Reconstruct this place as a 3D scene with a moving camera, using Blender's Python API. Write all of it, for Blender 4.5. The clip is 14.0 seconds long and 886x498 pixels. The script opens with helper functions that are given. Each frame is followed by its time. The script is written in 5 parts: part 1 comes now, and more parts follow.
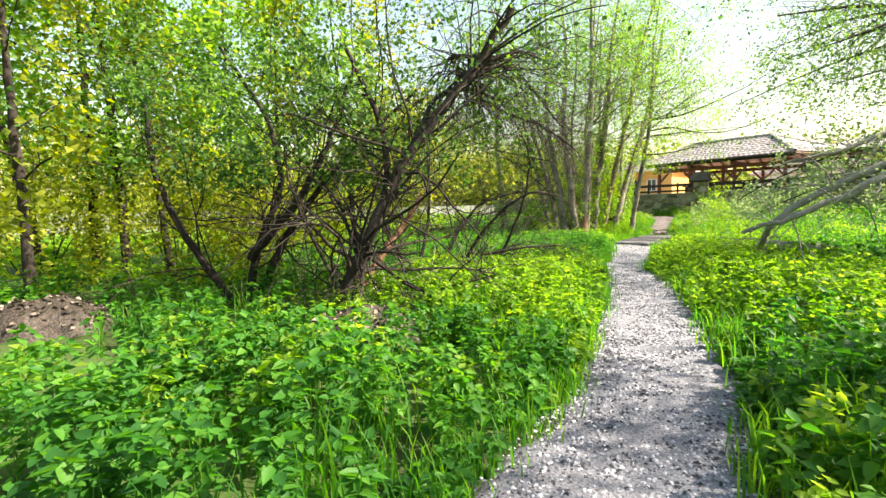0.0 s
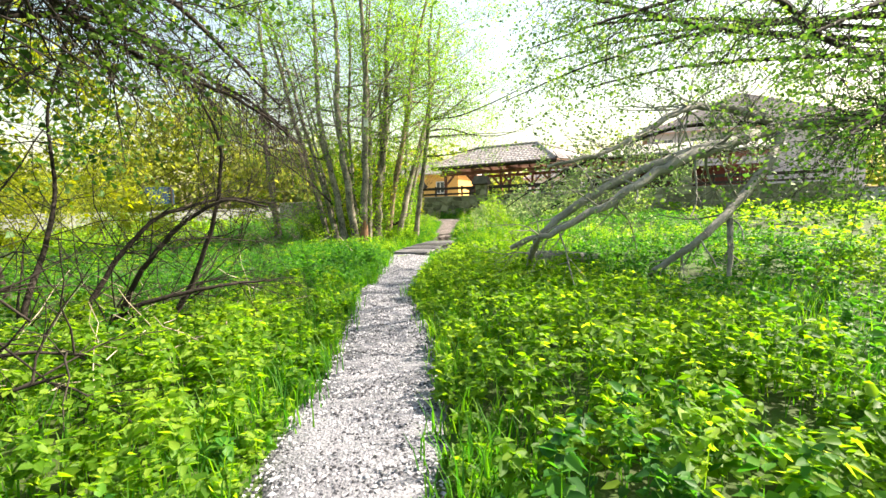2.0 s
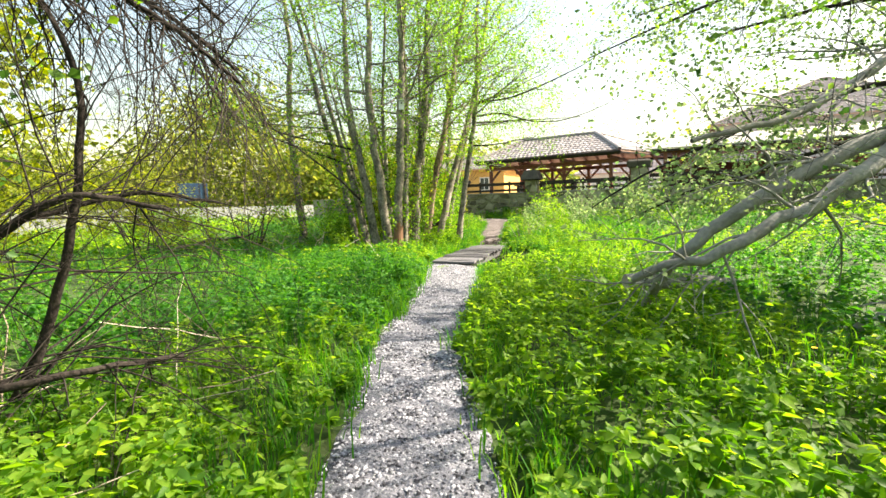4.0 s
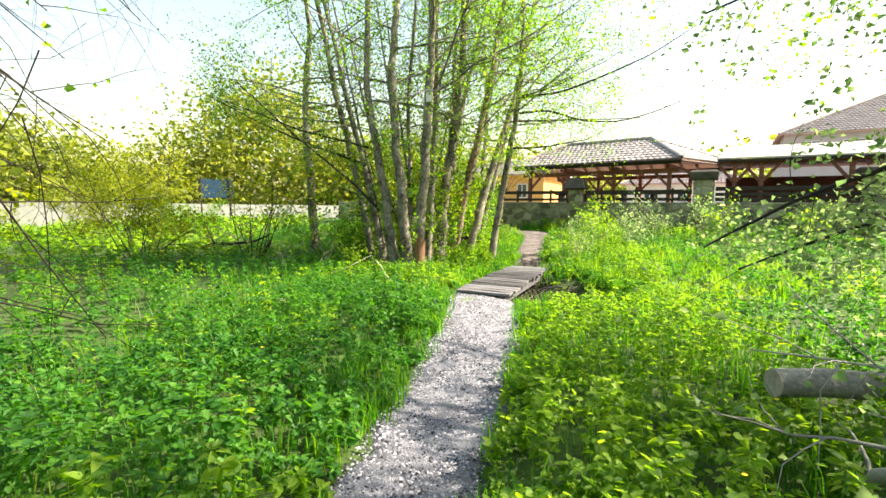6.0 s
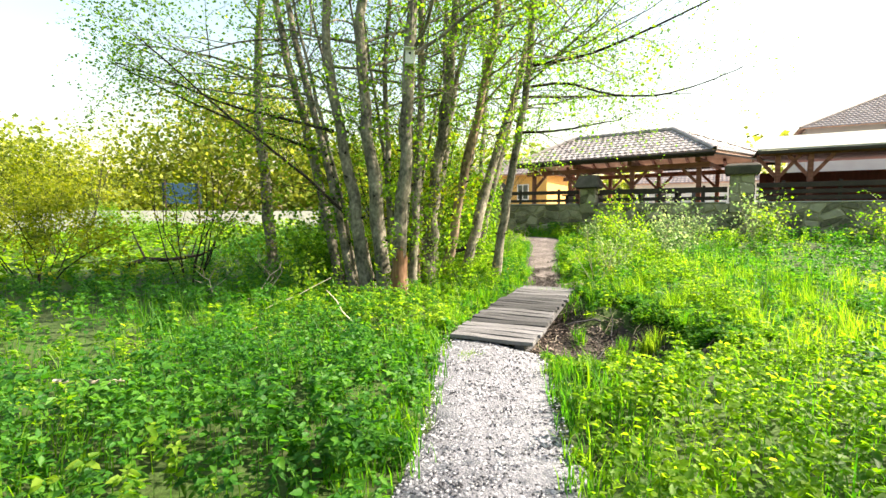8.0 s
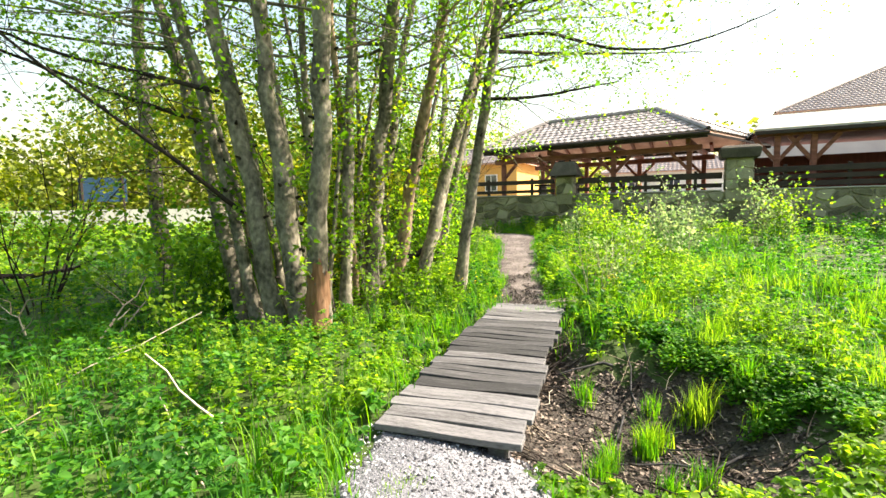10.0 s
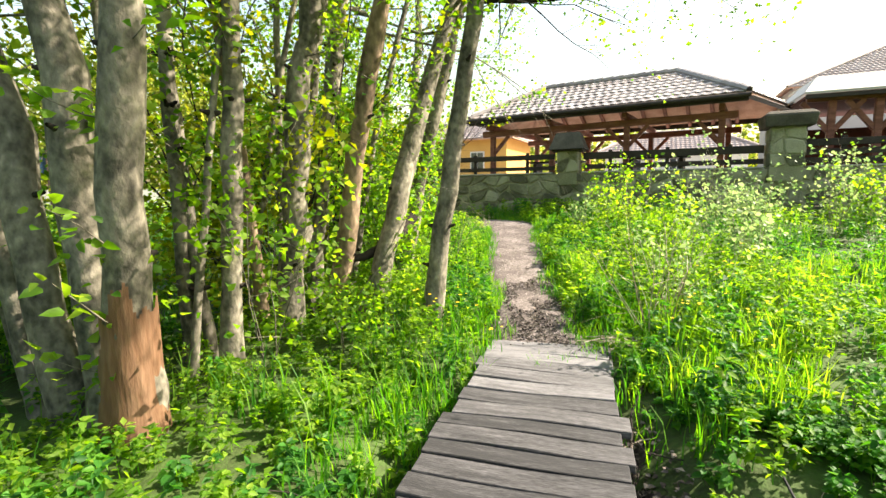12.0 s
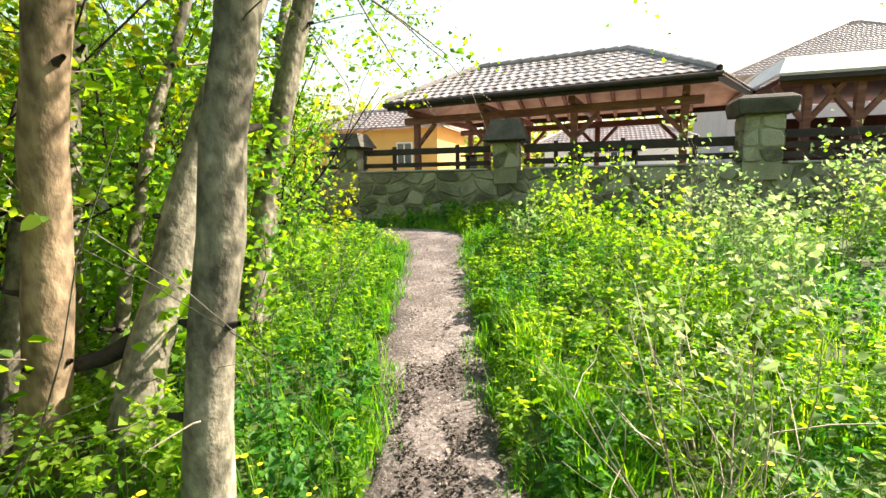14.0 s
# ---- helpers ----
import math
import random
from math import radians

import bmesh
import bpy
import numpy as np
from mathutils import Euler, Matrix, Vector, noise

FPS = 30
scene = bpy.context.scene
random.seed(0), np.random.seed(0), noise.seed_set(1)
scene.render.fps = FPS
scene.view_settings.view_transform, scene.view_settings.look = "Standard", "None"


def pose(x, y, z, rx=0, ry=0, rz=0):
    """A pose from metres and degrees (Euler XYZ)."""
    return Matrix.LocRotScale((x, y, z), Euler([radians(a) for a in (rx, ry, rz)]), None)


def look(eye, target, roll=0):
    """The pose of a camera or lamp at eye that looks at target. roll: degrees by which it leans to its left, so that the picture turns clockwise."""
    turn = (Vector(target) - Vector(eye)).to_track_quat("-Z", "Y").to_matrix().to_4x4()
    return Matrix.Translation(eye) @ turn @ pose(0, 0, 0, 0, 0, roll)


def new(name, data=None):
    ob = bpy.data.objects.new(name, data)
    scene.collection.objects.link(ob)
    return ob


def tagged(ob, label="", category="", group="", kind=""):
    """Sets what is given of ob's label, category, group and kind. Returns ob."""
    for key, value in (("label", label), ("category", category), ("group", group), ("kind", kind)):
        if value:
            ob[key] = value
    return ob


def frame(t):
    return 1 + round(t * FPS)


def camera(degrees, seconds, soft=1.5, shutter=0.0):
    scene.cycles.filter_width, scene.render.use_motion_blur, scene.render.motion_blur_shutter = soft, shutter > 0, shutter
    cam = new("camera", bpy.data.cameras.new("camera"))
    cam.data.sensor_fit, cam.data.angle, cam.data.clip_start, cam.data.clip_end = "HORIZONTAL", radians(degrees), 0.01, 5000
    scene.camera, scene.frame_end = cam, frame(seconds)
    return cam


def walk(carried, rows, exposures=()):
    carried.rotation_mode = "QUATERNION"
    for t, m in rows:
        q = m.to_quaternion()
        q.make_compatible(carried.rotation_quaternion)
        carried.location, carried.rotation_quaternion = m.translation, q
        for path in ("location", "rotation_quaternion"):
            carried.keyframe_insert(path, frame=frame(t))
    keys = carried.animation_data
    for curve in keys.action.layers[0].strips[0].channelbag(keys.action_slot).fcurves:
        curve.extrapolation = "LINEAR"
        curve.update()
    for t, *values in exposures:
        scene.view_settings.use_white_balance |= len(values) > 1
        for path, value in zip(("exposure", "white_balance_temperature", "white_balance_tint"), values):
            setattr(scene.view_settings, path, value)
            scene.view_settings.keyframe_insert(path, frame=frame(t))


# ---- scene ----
cam = camera(85.9, 14.0, soft=1.5)
PATH = [
    (0, (-0.083, -1.753, 1.162), (0.121, 0.231, 1.006), -1.3),
    (0.5, (0.265, -1.23, 1.222), (0.778, 0.696, 1.064), -1.4),
    (1, (0.708, -0.765, 1.195), (1.47, 1.077, 1.025), -1.3),
    (1.5, (1.172, -0.227, 1.251), (2.057, 1.558, 1.077), -1.8),
    (2, (1.619, 0.192, 1.293), (2.578, 1.938, 1.118), -1.8),
    (2.5, (2.034, 0.722, 1.294), (3.027, 2.449, 1.117), -1.8),
    (3, (2.327, 1.309, 1.255), (3.326, 3.032, 1.069), -1.6),
    (3.5, (2.467, 1.951, 1.32), (3.431, 3.694, 1.135), -1.5),
    (4, (2.662, 2.558, 1.335), (3.47, 4.379, 1.154), -1.6),
    (4.2, (2.754, 2.785, 1.356), (3.539, 4.616, 1.174), -1.5),
    (6.3, (3.836, 4.943, 1.559), (4.515, 6.817, 1.391), 0.7),
    (6.5, (3.97, 5.222, 1.521), (4.66, 7.092, 1.349), 0.6),
    (7, (4.205, 6.022, 1.523), (4.906, 7.889, 1.369), 0.6),
    (7.2, (4.324, 6.324, 1.52), (5.02, 8.192, 1.367), 0.3),
    (9.3, (5.458, 8.749, 1.555), (6.187, 10.605, 1.409), -0.9),
    (9.5, (5.582, 8.959, 1.593), (6.33, 10.807, 1.442), -0.9),
    (10, (6.004, 9.574, 1.537), (6.825, 11.389, 1.362), -1.0),
    (10.5, (6.382, 10.215, 1.48), (7.216, 12.023, 1.292), -1.0),
    (11, (6.751, 10.854, 1.479), (7.593, 12.657, 1.275), -0.8),
    (11.5, (7.037, 11.534, 1.464), (7.882, 13.334, 1.25), -0.7),
    (12, (7.399, 12.132, 1.446), (8.276, 13.912, 1.201), -0.7),
    (12.5, (7.831, 12.788, 1.559), (8.786, 14.526, 1.301), -0.8),
    (13, (8.215, 13.294, 1.619), (9.224, 14.999, 1.347), -0.8),
    (13.5, (8.712, 13.76, 1.643), (9.776, 15.43, 1.365), -1.0),
    (14, (9.203, 14.229, 1.66), (10.29, 15.883, 1.373), -1.0),
]
EXPOSURE, KELVIN, TINT = 1.95, 6950, 12
walk(cam, [(t, look(eye, target, roll)) for t, eye, target, roll in PATH], [(0.0, EXPOSURE, KELVIN, TINT), (14.0, EXPOSURE, KELVIN, TINT)])

# ---- world, sun ----
SUN_DIR = Vector((0.86, -0.22, 0.78)).normalized()
world = bpy.data.worlds.new("sky")
scene.world = world
world.use_nodes = True
wn = world.node_tree.nodes
sky = wn.new("ShaderNodeTexSky")
sky.sky_type = "NISHITA"
sky.sun_disc = False
sky.sun_elevation = math.asin(SUN_DIR.z)
sky.sun_rotation = math.atan2(SUN_DIR.x, SUN_DIR.y)
sky.dust_density = 2.5
sky.air_density = 1.8
sky.ozone_density = 0.6
world.node_tree.links.new(sky.outputs[0], wn["Background"].inputs[0])
wn["Background"].inputs[1].default_value = 0.09
sun = new("sun", bpy.data.lights.new("sun", "SUN"))
sun.data.energy = 5.0
sun.data.angle = radians(0.6)
sun.data.color = (1.0, 0.93, 0.8)
sun.matrix_basis = look((0, 0, 30), tuple(Vector((0, 0, 30)) - SUN_DIR))


# ---- materials ----
def material(name, base, rough=0.8, metal=0.0, spec=0.3):
    m = bpy.data.materials.new(name)
    m.use_nodes = True
    b = m.node_tree.nodes["Principled BSDF"]
    b.inputs["Base Color"].default_value = (*base, 1)
    b.inputs["Roughness"].default_value = rough
    b.inputs["Metallic"].default_value = metal
    b.inputs["Specular IOR Level"].default_value = spec
    return m, m.node_tree, b


def mottled(name, stops, scale=3.0, fine=40.0, bump=0.3, rough=0.85, spread=0.35, per_object=0.0, per_island=0.0, stretch=(1, 1, 1), spec=0.3, coords="Object", dist=0.02):
    """Two scales of noise through a colour ramp, with a bump from the fine one."""
    m, tree, b = material(name, stops[0], rough, 0, spec)
    n, link = tree.nodes, tree.links.new
    tc = n.new("ShaderNodeTexCoord")
    mp = n.new("ShaderNodeMapping")
    mp.inputs["Scale"].default_value = stretch
    if coords == "World":
        geo = n.new("ShaderNodeNewGeometry")
        link(geo.outputs["Position"], mp.inputs[0])
    else:
        link(tc.outputs[coords], mp.inputs[0])
    a, f = n.new("ShaderNodeTexNoise"), n.new("ShaderNodeTexNoise")
    a.inputs["Scale"].default_value, f.inputs["Scale"].default_value = scale, fine
    a.inputs["Detail"].default_value, f.inputs["Detail"].default_value = 4, 5
    link(mp.outputs[0], a.inputs[0])
    link(mp.outputs[0], f.inputs[0])
    mix = n.new("ShaderNodeMix")
    mix.inputs[0].default_value = spread
    link(a.outputs[0], mix.inputs[2])
    link(f.outputs[0], mix.inputs[3])
    value = mix.outputs[0]
    for kind, amount in (("ShaderNodeObjectInfo", per_object), ("ShaderNodeNewGeometry", per_island)):
        if amount:
            info = n.new(kind)
            add = n.new("ShaderNodeMath")
            add.operation = "MULTIPLY_ADD"
            link(info.outputs["Random" if kind == "ShaderNodeObjectInfo" else "Random Per Island"], add.inputs[0])
            add.inputs[1].default_value = amount
            link(value, add.inputs[2])
            sub = n.new("ShaderNodeMath")
            sub.operation = "SUBTRACT"
            link(add.outputs[0], sub.inputs[0])
            sub.inputs[1].default_value = amount / 2
            value = sub.outputs[0]
    ramp = n.new("ShaderNodeValToRGB")
    el = ramp.color_ramp.elements
    while len(el) < len(stops):
        el.new(0.5)
    for i, c in enumerate(stops):
        el[i].position = 0.3 + 0.4 * i / max(1, len(stops) - 1)
        el[i].color = (*c, 1)
    link(value, ramp.inputs[0])
    link(ramp.outputs[0], b.inputs["Base Color"])
    if bump:
        bp = n.new("ShaderNodeBump")
        bp.inputs["Strength"].default_value = bump
        bp.inputs["Distance"].default_value = dist
        link(f.outputs[0], bp.inputs["Height"])
        link(bp.outputs[0], b.inputs["Normal"])
    return m


def leafy(name, stops, glow=0.48, scale=1.0, spec=0.22, rough=0.52, hue=0.487):
    """Thin leaves: gloss and diffuse in front, and light that comes through from behind."""
    m = mottled(name, stops, scale=scale, fine=3.0, bump=0, rough=rough, spread=0.4, per_island=0.4, spec=spec, coords="World")
    n, link = m.node_tree.nodes, m.node_tree.links.new
    b, out, ramp = n["Principled BSDF"], n["Material Output"], n["Color Ramp"]
    tr = n.new("ShaderNodeBsdfTranslucent")
    hs = n.new("ShaderNodeHueSaturation")
    hs.inputs["Hue"].default_value = hue
    hs.inputs["Saturation"].default_value = 1.1
    hs.inputs["Value"].default_value = 2.2
    link(ramp.outputs[0], hs.inputs["Color"])
    link(hs.outputs[0], tr.inputs[0])
    mix = n.new("ShaderNodeMixShader")
    mix.inputs[0].default_value = glow
    link(b.outputs[0], mix.inputs[1])
    link(tr.outputs[0], mix.inputs[2])
    link(mix.outputs[0], out.inputs[0])
    return m


M_SOIL = mottled("soil and moss", [(0.03, 0.032, 0.013), (0.042, 0.07, 0.015), (0.06, 0.12, 0.02)], 0.8, 25, 0.6, coords="World")
M_MEADOW = mottled("far meadow", [(0.06, 0.12, 0.02), (0.1, 0.2, 0.03), (0.16, 0.26, 0.04)], 0.15, 3, 0.3, coords="World")
M_GRAVEL = mottled("pale gravel bed", [(0.08, 0.08, 0.092), (0.165, 0.165, 0.187), (0.26, 0.26, 0.288)], 1.5, 60, 0.9, rough=0.9, spread=0.6, coords="World")
M_STONE_CHIP = mottled("limestone chips", [(0.03, 0.03, 0.036), (0.14, 0.14, 0.158), (0.4, 0.4, 0.43)], 3, 90, 0.3, per_island=0.9, coords="World")
M_DIRT = mottled("trodden earth", [(0.035, 0.027, 0.026), (0.11, 0.09, 0.085), (0.27, 0.232, 0.228)], 2.2, 35, 0.8, rough=0.95, spread=0.5, coords="World")
M_DIRT_CHIP = mottled("earth crumbs", [(0.05, 0.038, 0.032), (0.14, 0.115, 0.105), (0.33, 0.29, 0.28)], 3, 90, 0.3, per_island=0.8, coords="World")
M_MUD = mottled("wet leaf mud", [(0.016, 0.0125, 0.01), (0.044, 0.034, 0.027), (0.115, 0.09, 0.073)], 2, 40, 0.9, rough=0.6, spread=0.6, coords="World")
M_PLANK = mottled("weathered grey planks", [(0.024, 0.0235, 0.025), (0.076, 0.073, 0.077), (0.18, 0.174, 0.183)], 2.5, 22, 0.5, rough=0.85, spread=0.55, per_object=0.4, stretch=(9, 1, 9), dist=0.006)
M_BARK = mottled("grey alder bark", [(0.022, 0.02, 0.016), (0.1, 0.09, 0.069), (0.225, 0.2, 0.155), (0.42, 0.375, 0.3)], 3.4, 20, 0.8, rough=0.9, spread=0.5, stretch=(1, 1, 0.7), coords="World")
M_TANBARK = mottled("tan flaking alder bark", [(0.05, 0.036, 0.024), (0.17, 0.12, 0.078), (0.33, 0.235, 0.155), (0.48, 0.37, 0.265)], 2.6, 16, 0.8, rough=0.9, spread=0.5, stretch=(1, 1, 0.6), coords="World")
M_BARE = mottled("barkless orange wood", [(0.07, 0.036, 0.02), (0.155, 0.08, 0.042), (0.26, 0.155, 0.095)], 4, 30, 0.5, stretch=(1, 1, 0.2), coords="World")
M_DARKBARK = mottled("dark hawthorn bark", [(0.012, 0.0095, 0.008), (0.027, 0.021, 0.017), (0.055, 0.044, 0.036)], 3, 30, 0.7, rough=0.95, coords="World")
M_PALEBARK = mottled("silvery bough bark", [(0.12, 0.115, 0.1), (0.24, 0.23, 0.2), (0.36, 0.35, 0.31)], 3, 30, 0.6, rough=0.9, coords="World")
M_TWIG = mottled("dry pale twigs", [(0.2, 0.16, 0.11), (0.36, 0.3, 0.23), (0.5, 0.44, 0.36)], 4, 30, 0.3, per_island=0.5, coords="World")
# Dark and pale herb greens; beside the path they also paint shade and sun.
M_HERB = leafy("ground elder, nettle and shade-toned leaves", [(0.02, 0.085, 0.015), (0.042, 0.155, 0.019), (0.088, 0.22, 0.024)], 0.45, hue=0.492)
M_HERB_SUN = leafy("young yellow-green and sun-toned herb leaves", [(0.05, 0.13, 0.014), (0.115, 0.23, 0.024), (0.225, 0.335, 0.042)], 0.6, hue=0.49)
M_GRASS = leafy("fresh grass blades", [(0.03, 0.12, 0.014), (0.06, 0.19, 0.02), (0.14, 0.27, 0.028)], 0.52, hue=0.492)
M_CROWN = leafy("spring alder leaves", [(0.045, 0.125, 0.016), (0.1, 0.22, 0.024), (0.19, 0.32, 0.04)], 0.58)
M_CROWN_YELLOW = leafy("yellow-green spring leaves", [(0.09, 0.13, 0.012), (0.18, 0.22, 0.02), (0.28, 0.3, 0.035)], 0.5)
M_FARLEAF = leafy("far sunlit foliage", [(0.09, 0.13, 0.02), (0.17, 0.21, 0.03), (0.26, 0.28, 0.05)], 0.4, scale=0.08)
M_HAW_BACKLIT = leafy("hawthorn and backlit-toned bough leaves", [(0.026, 0.075, 0.016), (0.055, 0.135, 0.024), (0.12, 0.215, 0.038)], 0.38)
M_SILVERLEAF = leafy("pale willow leaves", [(0.075, 0.145, 0.05), (0.14, 0.22, 0.08), (0.24, 0.31, 0.125)], 0.45)
M_PETAL = mottled("yellow petals", [(0.6, 0.42, 0.01), (0.75, 0.55, 0.02)], 3, 30, 0)
M_RUBBLE = mottled("grey-green rubble stone", [(0.09, 0.086, 0.052), (0.2, 0.19, 0.12), (0.34, 0.32, 0.22)], 3, 28, 0.6, per_object=0.5, coords="World")
M_MORTAR = mottled("mossy mortar", [(0.16, 0.155, 0.085), (0.28, 0.265, 0.17), (0.4, 0.375, 0.26)], 1.5, 40, 0.7, coords="World")
M_COPING = mottled("pale concrete coping", [(0.25, 0.24, 0.2), (0.38, 0.36, 0.31)], 2, 40, 0.4, coords="World")
M_TILE = mottled("weathered brown-red roof tile", [(0.18, 0.152, 0.14), (0.275, 0.238, 0.222), (0.38, 0.34, 0.32)], 2, 20, 0.2, rough=0.36, per_object=0.25, per_island=0.0, spec=0.5, coords="World")
# House tiles lightened to carry glare and haze in their colour.
M_TILE_PALE = mottled("pink roof tile paled by glare", [(0.3, 0.23, 0.21), (0.4, 0.32, 0.3), (0.5, 0.42, 0.4)], 2, 20, 0.2, rough=0.5, spec=0.4, coords="World")
M_TIMBER = mottled("red-brown stained timber", [(0.12, 0.04, 0.024), (0.21, 0.075, 0.045), (0.31, 0.125, 0.08)], 3, 25, 0.3, rough=0.6, stretch=(1, 1, 4))
M_RAIL = mottled("dark brown stained rail", [(0.018, 0.012, 0.009), (0.035, 0.024, 0.018), (0.055, 0.04, 0.03)], 3, 25, 0.3, rough=0.6)
M_BOARDS = mottled("pale pink-brown soffit boards", [(0.42, 0.23, 0.16), (0.56, 0.33, 0.24), (0.68, 0.43, 0.33)], 3, 25, 0.2)
M_ORANGE = mottled("ochre plaster", [(0.55, 0.3, 0.08), (0.66, 0.38, 0.11)], 1, 30, 0.2)
M_WHITE = mottled("cream plaster", [(0.6, 0.56, 0.5), (0.74, 0.71, 0.66)], 1, 30, 0.2)
M_MAUVE = mottled("grey-mauve plaster", [(0.36, 0.32, 0.32), (0.46, 0.42, 0.42)], 1, 30, 0.2)
M_CAP = mottled("mossy dark shingles", [(0.045, 0.038, 0.03), (0.08, 0.07, 0.055), (0.12, 0.105, 0.08)], 4, 30, 0.5, coords="World")
M_REDWALL = mottled("dark red boards", [(0.1, 0.03, 0.025), (0.16, 0.05, 0.04)], 2, 20, 0.3, stretch=(8, 1, 1))
M_FASCIA = mottled("pale grey metal fascia", [(0.36, 0.34, 0.29), (0.44, 0.415, 0.36)], 1, 20, 0.1, rough=0.5)
M_ROAD = mottled("sun-bleached asphalt", [(0.28, 0.27, 0.26), (0.36, 0.35, 0.34)], 1, 20, 0.2, coords="World")
M_BOX = mottled("white painted nest box boards", [(0.55, 0.55, 0.53), (0.72, 0.72, 0.7)], 6, 40, 0.2)
M_BLUE = mottled("blue painted metal", [(0.012, 0.035, 0.07), (0.025, 0.06, 0.11)], 3, 30, 0.1, rough=0.4)
M_HOLE = mottled("dark opening", [(0.01, 0.01, 0.01), (0.015, 0.013, 0.01)], 3, 30, 0)
glass_mat, _, gb = material("window glass", (0.05, 0.06, 0.07), 0.05, 0, 0.8)

# ---- mesh helpers ----


def mesh_of(name, verts, faces, mats, smooth=False, slots=None):
    """A mesh from arrays; all faces have the same number of corners."""
    verts, faces = np.asarray(verts, np.float32), np.asarray(faces, np.int32)
    me = bpy.data.meshes.new(name)
    k = faces.shape[1]
    me.vertices.add(len(verts))
    me.vertices.foreach_set("co", verts.ravel())
    me.loops.add(faces.size)
    me.loops.foreach_set("vertex_index", faces.ravel())
    me.polygons.add(len(faces))
    me.polygons.foreach_set("loop_start", np.arange(0, faces.size, k, dtype=np.int32))
    if slots is not None:
        me.polygons.foreach_set("material_index", np.asarray(slots, np.int32))
    if smooth:
        me.polygons.foreach_set("use_smooth", np.ones(len(faces), bool))
    for m in mats if isinstance(mats, (list, tuple)) else [mats]:
        me.materials.append(m)
    me.update(calc_edges=True)
    me.validate()
    return me


def under(ob, parent):
    ob.parent = parent
    return ob


def part(name, bm, mat, parent=None, label="", smooth=False):
    me = bpy.data.meshes.new(name)
    if smooth:
        for f in bm.faces:
            f.smooth = True
    bm.to_mesh(me)
    bm.free()
    me.materials.append(mat)
    ob = new(name, me)
    if parent:
        ob.parent = parent
    if label:
        tagged(ob, label)
    return ob


def box(bm, x0, x1, y0, y1, z0, z1, bevel=0.0, m=None):
    vs = bmesh.ops.create_cube(bm, size=1)["verts"]
    bmesh.ops.scale(bm, vec=(x1 - x0, y1 - y0, z1 - z0), verts=vs)
    bmesh.ops.translate(bm, vec=((x0 + x1) / 2, (y0 + y1) / 2, (z0 + z1) / 2), verts=vs)
    if bevel:
        es = list({e for v in vs for e in v.link_edges})
        vs = bmesh.ops.bevel(bm, geom=es, offset=bevel, segments=1, affect="EDGES")["verts"]
    if m is not None:
        bmesh.ops.transform(bm, matrix=m, verts=list(set(vs)))
    return bm


def boxed(*a, **k):
    return box(bmesh.new(), *a, **k)


def beam(bm, a, b, wide, deep):
    """A squared timber from a to b."""
    a, b = Vector(a), Vector(b)
    q = (b - a).to_track_quat("Z", "Y").to_matrix().to_4x4()
    return box(bm, -wide / 2, wide / 2, -deep / 2, deep / 2, 0, (b - a).length, 0.008, Matrix.Translation(a) @ q)


def thing(name, m, label, category, group="", kind=""):
    ob = new(name)
    ob.matrix_basis = m
    ob.empty_display_size = 0.2
    return tagged(ob, label, category, group, kind)


def tubes(runs, sides=6):
    """Rings along each run of points; a run is (points, radii)."""
    vs, fs, base = [], [], 0
    for pts, radii in runs:
        pts, radii = np.asarray(pts, float), np.asarray(radii, float)
        tan = np.gradient(pts, axis=0)
        tan /= np.linalg.norm(tan, axis=1)[:, None] + 1e-9
        u = np.cross(tan, (0.31, 0.93, 0.2))
        u /= np.linalg.norm(u, axis=1)[:, None] + 1e-9
        v = np.cross(tan, u)
        k = sides if radii[0] > 0.02 else 4 if radii[0] > 0.008 else 3
        ang = np.arange(k) * 2 * np.pi / k
        ring = pts[:, None] + radii[:, None, None] * (np.cos(ang)[None, :, None] * u[:, None] + np.sin(ang)[None, :, None] * v[:, None])
        vs.append(ring.reshape(-1, 3))
        i = np.arange(len(pts) - 1)[:, None] * k
        j = np.arange(k)[None]
        j2 = (j + 1) % k
        fs.append(base + np.stack([i + j, i + j2, i + k + j2, i + k + j], -1).reshape(-1, 4))
        base += len(pts) * k
    return np.concatenate(vs), np.concatenate(fs)


